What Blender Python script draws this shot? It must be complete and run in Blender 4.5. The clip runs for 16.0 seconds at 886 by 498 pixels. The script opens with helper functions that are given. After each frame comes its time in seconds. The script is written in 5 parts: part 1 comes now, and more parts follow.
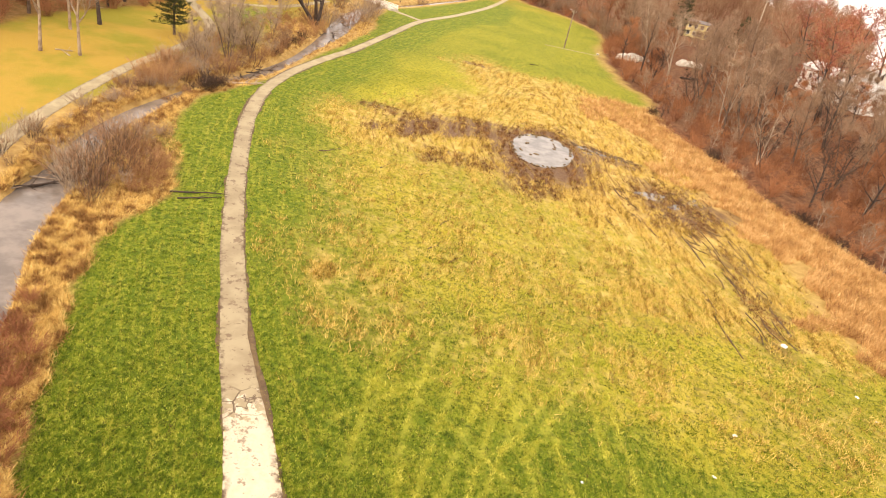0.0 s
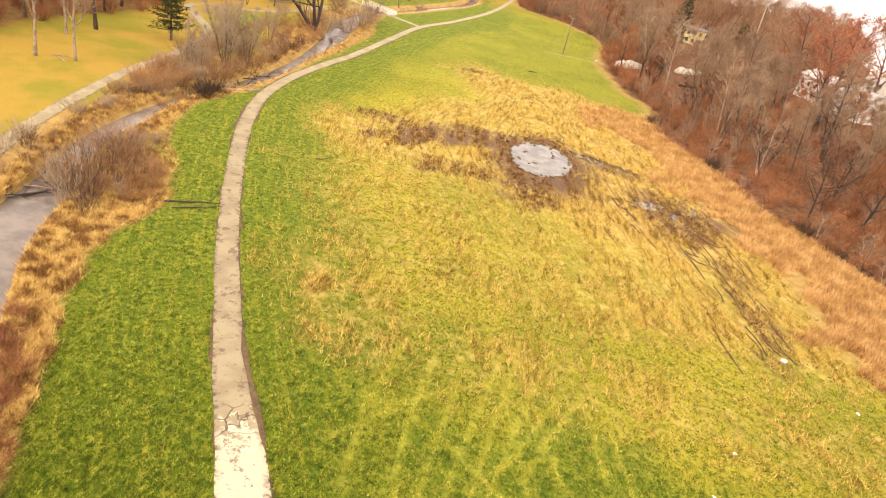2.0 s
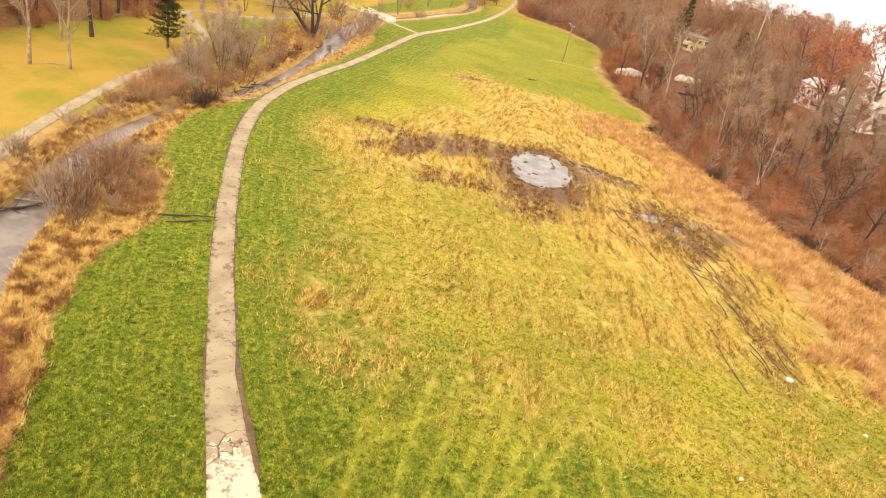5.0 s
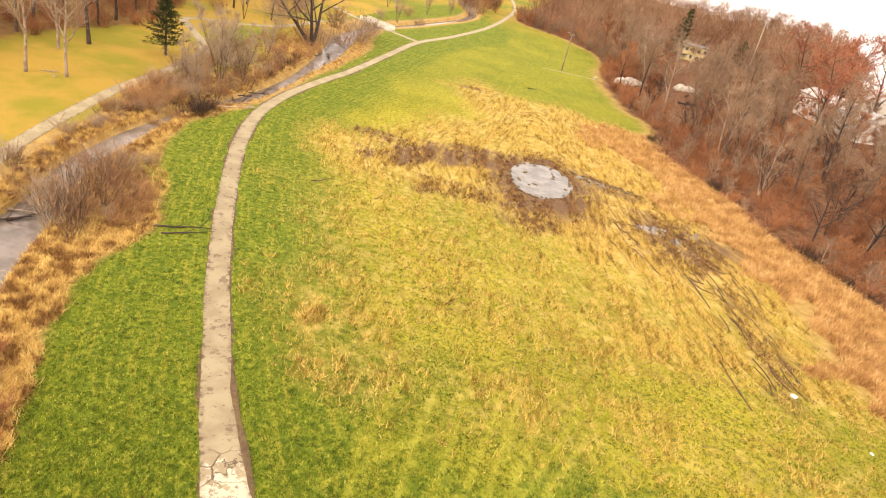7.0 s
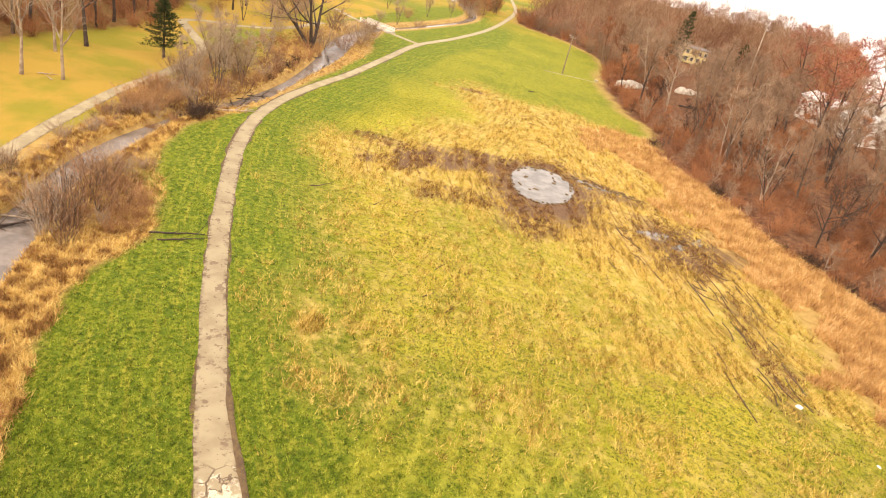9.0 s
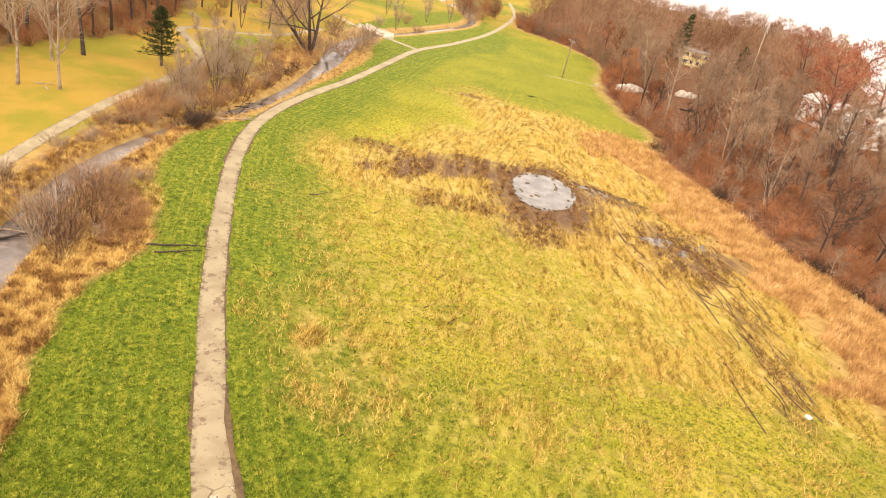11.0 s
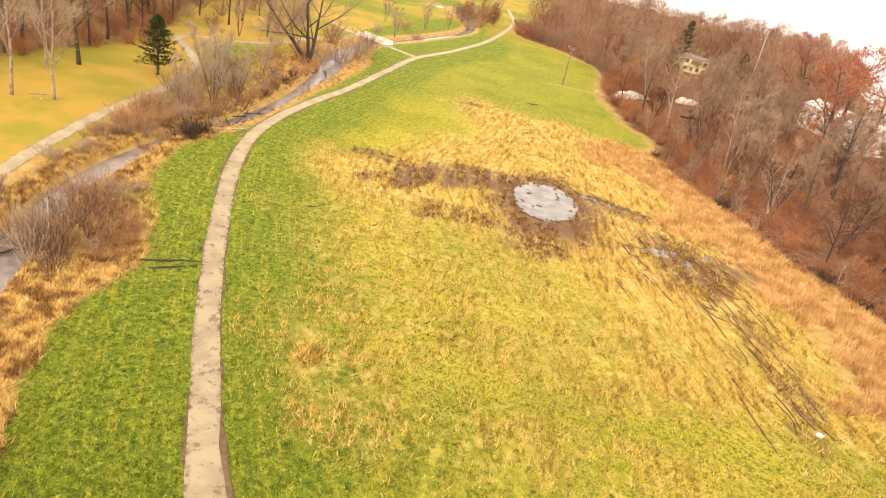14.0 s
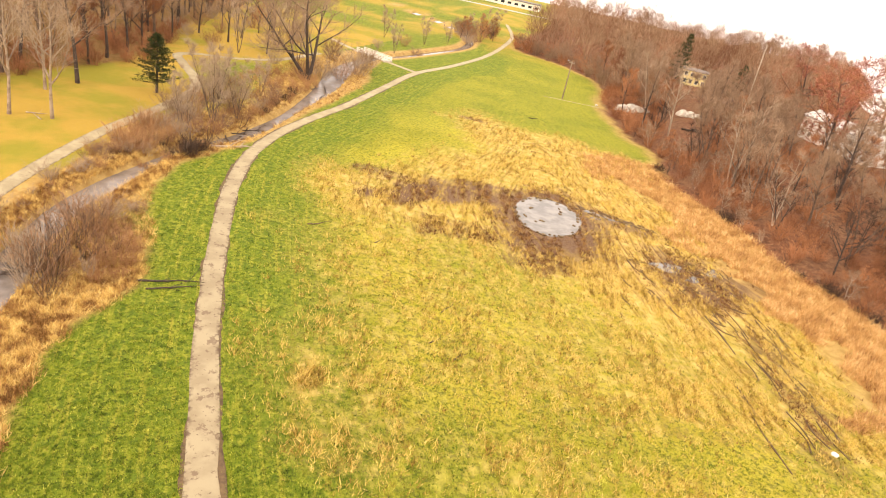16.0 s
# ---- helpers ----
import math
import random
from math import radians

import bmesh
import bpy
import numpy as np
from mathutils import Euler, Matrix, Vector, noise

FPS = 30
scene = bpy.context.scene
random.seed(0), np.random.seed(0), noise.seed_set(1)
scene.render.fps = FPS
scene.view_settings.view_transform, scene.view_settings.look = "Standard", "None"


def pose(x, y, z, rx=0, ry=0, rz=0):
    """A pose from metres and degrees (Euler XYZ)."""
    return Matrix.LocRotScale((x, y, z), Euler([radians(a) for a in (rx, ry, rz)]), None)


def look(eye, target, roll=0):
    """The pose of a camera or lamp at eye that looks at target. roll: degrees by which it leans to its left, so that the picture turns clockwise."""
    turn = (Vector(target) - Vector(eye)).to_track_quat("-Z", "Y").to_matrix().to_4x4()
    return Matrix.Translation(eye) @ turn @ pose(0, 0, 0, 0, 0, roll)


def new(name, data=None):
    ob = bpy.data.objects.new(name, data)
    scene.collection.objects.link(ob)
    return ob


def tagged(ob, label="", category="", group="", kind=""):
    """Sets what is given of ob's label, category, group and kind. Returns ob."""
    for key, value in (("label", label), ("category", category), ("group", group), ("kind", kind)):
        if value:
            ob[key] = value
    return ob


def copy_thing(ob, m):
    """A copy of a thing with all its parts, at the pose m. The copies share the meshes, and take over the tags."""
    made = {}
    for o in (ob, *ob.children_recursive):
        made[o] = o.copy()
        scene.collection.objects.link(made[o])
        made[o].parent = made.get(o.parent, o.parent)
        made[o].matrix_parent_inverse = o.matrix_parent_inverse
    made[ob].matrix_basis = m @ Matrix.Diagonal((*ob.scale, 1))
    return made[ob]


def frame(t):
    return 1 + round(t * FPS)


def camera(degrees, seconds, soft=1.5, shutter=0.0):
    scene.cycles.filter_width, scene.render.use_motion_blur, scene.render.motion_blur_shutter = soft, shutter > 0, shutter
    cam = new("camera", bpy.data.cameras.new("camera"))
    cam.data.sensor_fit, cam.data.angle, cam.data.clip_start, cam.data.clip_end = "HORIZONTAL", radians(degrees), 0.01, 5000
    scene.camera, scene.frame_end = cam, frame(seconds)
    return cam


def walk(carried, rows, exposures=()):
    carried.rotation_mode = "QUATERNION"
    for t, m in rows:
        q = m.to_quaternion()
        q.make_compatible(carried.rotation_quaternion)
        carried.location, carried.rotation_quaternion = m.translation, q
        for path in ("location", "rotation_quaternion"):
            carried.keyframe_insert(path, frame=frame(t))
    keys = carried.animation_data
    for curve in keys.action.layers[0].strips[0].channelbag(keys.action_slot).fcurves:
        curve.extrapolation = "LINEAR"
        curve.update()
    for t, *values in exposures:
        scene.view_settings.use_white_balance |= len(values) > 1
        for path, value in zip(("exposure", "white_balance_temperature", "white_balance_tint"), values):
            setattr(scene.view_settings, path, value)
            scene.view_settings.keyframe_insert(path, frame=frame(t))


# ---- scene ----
cam = camera(67.0, 16.0, soft=1.0)
PATH = [
    (0, (1.89, -0.27, 33.03), (-1.78, 43.47, 9.96), 13.0),
    (0.5, (1.79, -0.06, 33.12), (-1.80, 43.79, 10.23), 13.4),
    (1, (1.69, 0.21, 33.14), (-1.80, 44.15, 10.42), 13.8),
    (1.5, (1.65, 0.50, 33.29), (-1.84, 44.40, 10.48), 13.7),
    (2, (1.62, 0.73, 33.41), (-1.93, 44.63, 10.60), 13.4),
    (2.5, (1.48, 1.01, 33.46), (-2.06, 44.93, 10.69), 13.4),
    (3, (1.44, 1.29, 33.53), (-2.14, 45.16, 10.69), 13.3),
    (3.5, (1.38, 1.56, 33.59), (-2.17, 45.48, 10.83), 13.5),
    (4, (1.27, 1.80, 33.67), (-2.20, 45.75, 10.92), 13.6),
    (4.5, (1.19, 2.07, 33.68), (-2.28, 46.04, 11.02), 13.7),
    (5, (1.11, 2.33, 33.80), (-2.39, 46.37, 11.28), 13.6),
    (7.5, (0.62, 3.69, 33.93), (-2.85, 47.98, 11.89), 13.9),
    (8, (0.58, 3.98, 33.99), (-2.90, 48.23, 11.85), 13.9),
    (8.5, (0.51, 4.21, 33.91), (-2.96, 48.53, 11.92), 13.9),
    (9, (0.38, 4.54, 33.97), (-3.07, 48.85, 11.98), 14.0),
    (11.5, (-0.02, 5.89, 34.06), (-3.61, 50.33, 12.36), 13.4),
    (12, (-0.12, 6.16, 34.12), (-3.74, 50.63, 12.42), 13.4),
    (12.5, (-0.20, 6.45, 34.16), (-3.84, 50.92, 12.51), 13.2),
    (13, (-0.33, 6.77, 34.11), (-3.92, 51.28, 12.53), 13.4),
    (13.5, (-0.41, 7.04, 34.08), (-4.01, 51.58, 12.58), 13.3),
    (14, (-0.50, 7.30, 34.05), (-4.10, 51.94, 12.67), 13.3),
    (14.5, (-0.56, 7.57, 34.00), (-4.23, 52.26, 12.79), 13.1),
    (15, (-0.67, 7.93, 33.94), (-4.41, 52.62, 12.74), 12.7),
    (15.5, (-0.75, 8.21, 33.95), (-4.62, 53.05, 13.09), 12.4),
    (16, (-0.89, 8.45, 33.84), (-4.79, 53.43, 13.38), 12.6),
]
walk(cam, [(t, look(eye, target, roll)) for t, eye, target, roll in PATH],
     exposures=[(0.0, 0.32, 7100, 18), (5.0, 0.32, 7100, 18), (11.5, 0.39, 7100, 18), (16.0, 0.42, 7100, 18)])

# ---- light: bright overcast afternoon ----
SUN_EL, SUN_AZ = radians(38), radians(205)
world = bpy.data.worlds.new("overcast_sky")
scene.world = world
world.use_nodes = True
wn, wl = world.node_tree.nodes, world.node_tree.links
wbg = wn["Background"]
sky = wn.new("ShaderNodeTexSky")
sky.sky_type, sky.sun_disc = "NISHITA", False
sky.sun_elevation, sky.sun_rotation = SUN_EL, SUN_AZ
sky.dust_density, sky.air_density = 4.0, 1.0
wmix = wn.new("ShaderNodeMix")
wmix.data_type = "RGBA"
wmix.inputs["Factor"].default_value = 0.85
wl.new(sky.outputs[0], wmix.inputs[6])
wmix.inputs[7].default_value = (11.0, 10.6, 9.9, 1)
wl.new(wmix.outputs[2], wbg.inputs[0])
wbg.inputs[1].default_value = 0.15
sun = new("sun", bpy.data.lights.new("sun", "SUN"))
sun.data.energy, sun.data.angle, sun.data.color = 1.5, radians(22), (1.0, 0.9, 0.74)
sun.matrix_world = look((0, 0, 80), (math.sin(SUN_AZ) * -80, math.cos(SUN_AZ) * -80, 80 - 80 * math.tan(SUN_EL)))


# ---- arithmetic ----
def lattice(seed):
    return np.random.RandomState(seed).rand(256, 256)


def vnoise(x, y, seed):
    """Smooth noise from 0 to 1 over the plan."""
    tab = lattice(seed)
    xi, yi = np.floor(x).astype(int), np.floor(y).astype(int)
    fx, fy = x - xi, y - yi
    fx, fy = fx * fx * (3 - 2 * fx), fy * fy * (3 - 2 * fy)
    g = lambda a, b: tab[a % 256, b % 256]
    return (g(xi, yi) * (1 - fx) + g(xi + 1, yi) * fx) * (1 - fy) + (g(xi, yi + 1) * (1 - fx) + g(xi + 1, yi + 1) * fx) * fy


def fbm(x, y, size, seed, octaves=4):
    out, amp, tot = 0, 1.0, 0
    for k in range(octaves):
        out = out + amp * vnoise(x / size * 2**k + 17.3 * k, y / size * 2**k + 9.1 * k, seed + k)
        tot, amp = tot + amp, amp * 0.5
    return out / tot


def smooth(a, b, v):
    u = np.clip((v - a) / (b - a), 0, 1)
    return u * u * (3 - 2 * u)


def curve_through(points, step=1.0):
    """A smooth line through a few points, with any further columns carried along."""
    p = np.array(points, float)
    p = np.vstack([2 * p[0] - p[1], p, 2 * p[-1] - p[-2]])
    out = []
    for i in range(1, len(p) - 2):
        n = max(2, int(np.linalg.norm(p[i + 1][:2] - p[i][:2]) / step))
        for u in np.arange(n) / n:
            a, b, c, d = p[i - 1], p[i], p[i + 1], p[i + 2]
            out.append(0.5 * (2 * b + (c - a) * u + (2 * a - 5 * b + 4 * c - d) * u**2 + (3 * b - a - 3 * c + d) * u**3))
    out.append(p[-2])
    return np.array(out)


def distance_to(line, x, y):
    """Distance to a line, signed by its side (positive on the right hand), and the nearest index."""
    best, side, near, sure = np.full(x.shape, 1e9), np.zeros(x.shape), np.zeros(x.shape, int), np.zeros(x.shape)
    for i in range(len(line) - 1):
        ax, ay, bx, by = *line[i][:2], *line[i + 1][:2]
        dx, dy = bx - ax, by - ay
        u = np.clip(((x - ax) * dx + (y - ay) * dy) / (dx * dx + dy * dy), 0, 1)
        d = np.hypot(x - ax - u * dx, y - ay - u * dy)
        off = (dy * (x - ax) - dx * (y - ay)) / math.hypot(dx, dy)
        m = (d < best - 1e-7) | ((d < best + 1e-7) & (np.abs(off) > sure))
        best = np.where(m, d, best)
        side = np.where(m, np.where(off < 0, -1.0, 1.0), side)
        sure = np.where(m, np.abs(off), sure)
        near = np.where(m, i, near)
    return best * side, near


def inside(poly, x, y):
    """Signed depth inside a closed outline: positive within."""
    hit = np.zeros(x.shape, bool)
    n = len(poly)
    for i in range(n):
        (x1, y1), (x2, y2) = poly[i], poly[(i + 1) % n]
        if y1 != y2:
            hit ^= ((y1 > y) != (y2 > y)) & (x < (x2 - x1) * (y - y1) / (y2 - y1) + x1)
    d, _ = distance_to(np.array(list(poly) + [poly[0]]), x, y)
    return np.where(hit, np.abs(d), -np.abs(d))


# ---- the plan ----
MAIN_PATH = curve_through([(46, -75), (24, -30), (10, -5), (-4.3, 19.5), (-7.95, 26), (-11.05, 31.7), (-14.1, 36.8), (-17.5, 43), (-19.3, 46.6), (-22.6, 53.1), (-26.6, 61.8), (-30.5, 71),
                           (-35.3, 83.1), (-38.4, 93.5), (-39.9, 101.5), (-40.3, 112.5), (-39.2, 125.8), (-37.4, 140.1), (-36, 162.9), (-34.1, 188.8),
                           (-28, 213.9), (-21.9, 249.7), (-19, 290), (-19, 330), (-26, 380)], 0.6)
SIDE_PATH = curve_through([(-33.6, 189.5), (-38, 192.2), (-42.7, 195), (-55, 202), (-66, 212)], 0.6)
LEFT_PATH = curve_through([(0, -60), (-22, -10), (-38, 28), (-45, 44), (-51, 57), (-54.7, 68.7), (-57.2, 80.8), (-59.2, 93.8), (-59.9, 106.9), (-62, 122.7), (-66.5, 131.5),
                           (-74, 140.5), (-78.5, 146.5), (-76, 151.5), (-69.5, 155.5), (-63, 166), (-60, 185)], 0.8)
RIVER = curve_through([(10, -60, 3.2), (-12, -14, 3.2), (-28, 21, 3.2), (-33.6, 33, 3.2), (-38.4, 42, 2.7), (-41.6, 50, 2.7), (-44, 58, 2.0), (-47.1, 68, 1.9), (-48, 77, 1.9), (-48.3, 86, 1.2),
                       (-47.6, 95, 1.2), (-45.6, 102, 1.5), (-44.4, 109, 1.6), (-44.2, 122, 1.2), (-45, 137, 1.7), (-46.5, 153, 2.6), (-49.2, 169, 2.8),
                       (-50.3, 184, 2.2), (-48.5, 198, 2.0), (-44, 210, 1.8), (-38, 232, 1.8), (-31.5, 262, 1.7), (-34, 290, 1.7), (-50, 322, 2), (-80, 350, 2)], 1.5)
BANK_EDGE = curve_through([(22, -60), (-4, -12), (-20.2, 21.3), (-24.4, 29), (-29.6, 40.2), (-32.6, 48.2), (-32, 57.5), (-36.4, 67), (-42, 76.5), (-44.9, 86),
                           (-43.6, 95), (-42, 102), (-42.4, 112), (-41.8, 126), (-40.5, 140), (-40.4, 162), (-44, 180), (-45, 196), (-40, 212), (-33, 240), (-26, 275), (-23, 320)], 2)
WOOD_EDGE = curve_through([(140, -60), (92, 40), (70, 65), (58, 80), (50, 92), (46.4, 99.8), (41, 108), (37, 122), (27.5, 140), (26.9, 162), (22.4, 172), (17, 204), (18.4, 244),
                           (4, 272), (-13, 284), (-15, 320), (-8, 400)], 3)
LEFT_WOOD = curve_through([(-80, -60), (-84, 85), (-84, 103), (-82.5, 118), (-79, 133), (-84, 150), (-92, 175), (-100, 210)], 3)
DRY = [(-29, 103), (-20, 111), (-14, 130), (-17.6, 150), (-12, 158), (-1.7, 157), (7, 159), (25, 151), (28, 140), (34, 112), (40, 82), (44, 64), (36, 58),
       (22, 58), (6, 52), (-5, 48), (-11, 48), (-15.3, 53), (-20, 64), (-23, 74), (-25, 87)]


TRACKS = [curve_through(p, 0.7) for p in (
    [(1.2, 28), (1.4, 36), (2.2, 51)], [(2.4, 28), (3.4, 37), (5.2, 50)], [(4.2, 29), (5.0, 38), (6.2, 49)], [(5.2, 30), (6.6, 39), (9.0, 51)],
    [(9.4, 30), (7.2, 38), (3.0, 52)], [(7.6, 35), (10, 41.5), (14, 51)], [(6.0, 35), (8.4, 41), (11.4, 49)], [(15.8, 35), (14.2, 43), (12.2, 53)],
    [(13.8, 37), (12.4, 44), (10.6, 52)], [(-6, 33.5), (1, 42), (11.5, 48.5)], [(-5.5, 39), (0, 37.8), (8, 32)], [(16.6, 48.5), (19, 44.5), (22.5, 38)],
    [(0.2, 28), (-0.9, 36), (-0.6, 46)], [(11.2, 33), (9.4, 39), (7.0, 46)], [(13, 46), (17, 45), (21, 46.5)], [(-3.5, 30), (-4.2, 38), (-3.4, 47)])]


def path_half(y):
    """Half the width of the main path, broad and paved at the near end."""
    return np.interp(y, (18, 26, 31.7, 36.7, 43, 60, 92, 150, 220), (1.8, 1.70, 1.50, 1.28, 1.10, 1.02, 1.0, 0.92, 0.9))


def ground_z(x, y):
    x, y = np.asarray(x, float), np.asarray(y, float)
    r, i = distance_to(RIVER, x, y)
    hw = RIVER[i, 2]
    z = 0.16 * (fbm(x, y, 14, 3) - 0.5)
    p, _ = distance_to(MAIN_PATH[::3], x, y)
    z *= smooth(1.2, 5, np.abs(p))
    w, _ = distance_to(WOOD_EDGE, x, y)
    z = z + 6.5 * smooth(15, 170, w) - 0.9 * np.exp(-((w - 2.5) / 2.0) ** 2) * smooth(150, 120, y)
    z = z * (1 - np.exp(-(((x - 5.1) / 9) ** 2 + ((y - 104) / 13) ** 2) ** 2)) - 0.2 * np.exp(-(((x - 5.1) / 6) ** 2 + ((y - 104) / 9) ** 2) ** 2)
    far = np.hypot(x, y)
    z = z - 0.05 * np.maximum(0, far - 560) - 0.09 * smooth(0.36, 0.44, x / np.maximum(y, 1.0)) * np.maximum(0, far - 290) * (y > 50)
    bank = smooth(1.5, 0.0, np.abs(r) - hw + 0.95)
    return z * (1 - bank) - 1.35 * bank


# ---- materials ----
def material(name):
    m = bpy.data.materials.new(name)
    m.use_nodes = True
    return m, m.node_tree.nodes, m.node_tree.links, m.node_tree.nodes["Principled BSDF"]


def mixer(n, l, fac, a, b, kind="MIX"):
    k = n.new("ShaderNodeMix")
    k.data_type, k.blend_type = "RGBA", kind
    for socket, v in ((k.inputs["Factor"], fac), (k.inputs[6], a), (k.inputs[7], b)):
        if isinstance(v, (int, float)):
            socket.default_value = v
        elif isinstance(v, tuple):
            socket.default_value = (*v, 1)
        else:
            l.new(v, socket)
    return k.outputs[2]


def calc(n, l, op, a, b=0.0, clamp=False):
    k = n.new("ShaderNodeMath")
    k.operation, k.use_clamp = op, clamp
    for socket, v in zip(k.inputs, (a, b)):
        if isinstance(v, (int, float)):
            socket.default_value = v
        else:
            l.new(v, socket)
    return k.outputs[0]


def grain(n, l, scale, detail=4.0, stretch=None, turn=0.0, rough=0.6):
    g = n.new("ShaderNodeNewGeometry")
    src = g.outputs["Position"]
    if stretch:
        mp = n.new("ShaderNodeMapping")
        mp.inputs["Scale"].default_value, mp.inputs["Rotation"].default_value = stretch, (0, 0, radians(turn))
        l.new(src, mp.inputs[0])
        src = mp.outputs[0]
    t = n.new("ShaderNodeTexNoise")
    t.inputs["Scale"].default_value, t.inputs["Detail"].default_value, t.inputs["Roughness"].default_value = scale, detail, rough
    l.new(src, t.inputs["Vector"])
    return t.outputs[0]


def step(n, l, v, lo, hi):
    k = n.new("ShaderNodeMapRange")
    k.interpolation_type = "SMOOTHSTEP"
    k.inputs[1].default_value, k.inputs[2].default_value = lo, hi
    l.new(v, k.inputs[0])
    return k.outputs[0]


def bumped(n, l, shader, height, dist, strength=0.6):
    b = n.new("ShaderNodeBump")
    b.inputs["Strength"].default_value, b.inputs["Distance"].default_value = strength, dist
    l.new(height, b.inputs["Height"])
    l.new(b.outputs[0], shader.inputs["Normal"])


def plain(name, a, b, scale=3.0, rough=0.8, relief=0.01, metal=0.0, fine=25.0):
    """A surface that wanders between two colours, with finer grain and relief."""
    m, n, l, s = material(name)
    big, small = grain(n, l, scale), grain(n, l, fine, 3)
    col = mixer(n, l, step(n, l, big, 0.35, 0.65), a, b)
    col = mixer(n, l, calc(n, l, "MULTIPLY", step(n, l, small, 0.45, 0.75), 0.35), col, tuple(c * 0.6 for c in a))
    l.new(col, s.inputs["Base Color"])
    s.inputs["Roughness"].default_value, s.inputs["Metallic"].default_value = rough, metal
    bumped(n, l, s, small, relief)
    return m


def blades(name, cols, patch=1.3, rough=0.75, stretch=None, own=0.28):
    """Leaves, twigs and grass blades: each island has its own shade, patches drift over the plan."""
    m, n, l, s = material(name)
    g = n.new("ShaderNodeNewGeometry")
    ramp = n.new("ShaderNodeValToRGB")
    ramp.color_ramp.interpolation = "LINEAR"
    while len(ramp.color_ramp.elements) < len(cols):
        ramp.color_ramp.elements.new(0.5)
    for i, c in enumerate(cols):
        ramp.color_ramp.elements[i].position = i / (len(cols) - 1)
        ramp.color_ramp.elements[i].color = (*c, 1)
    drift = grain(n, l, patch, 4, stretch)
    v = calc(n, l, "ADD", calc(n, l, "MULTIPLY", g.outputs["Random Per Island"], own), calc(n, l, "MULTIPLY", step(n, l, drift, 0.38, 0.62), 1 - own))
    l.new(v, ramp.inputs[0])
    l.new(ramp.outputs[0], s.inputs["Base Color"])
    s.inputs["Roughness"].default_value = rough
    s.inputs["Specular IOR Level"].default_value = 0.15
    return m


def twigs(name, a, b, rough=0.85):
    """Bark of twigs: each tree has its own shade."""
    m, n, l, s = material(name)
    o = n.new("ShaderNodeObjectInfo")
    g = n.new("ShaderNodeNewGeometry")
    v = calc(n, l, "ADD", calc(n, l, "MULTIPLY", o.outputs["Random"], 0.6), calc(n, l, "MULTIPLY", g.outputs["Random Per Island"], 0.4))
    l.new(mixer(n, l, v, a, b), s.inputs["Base Color"])
    s.inputs["Roughness"].default_value = rough
    s.inputs["Specular IOR Level"].default_value = 0.2
    return m


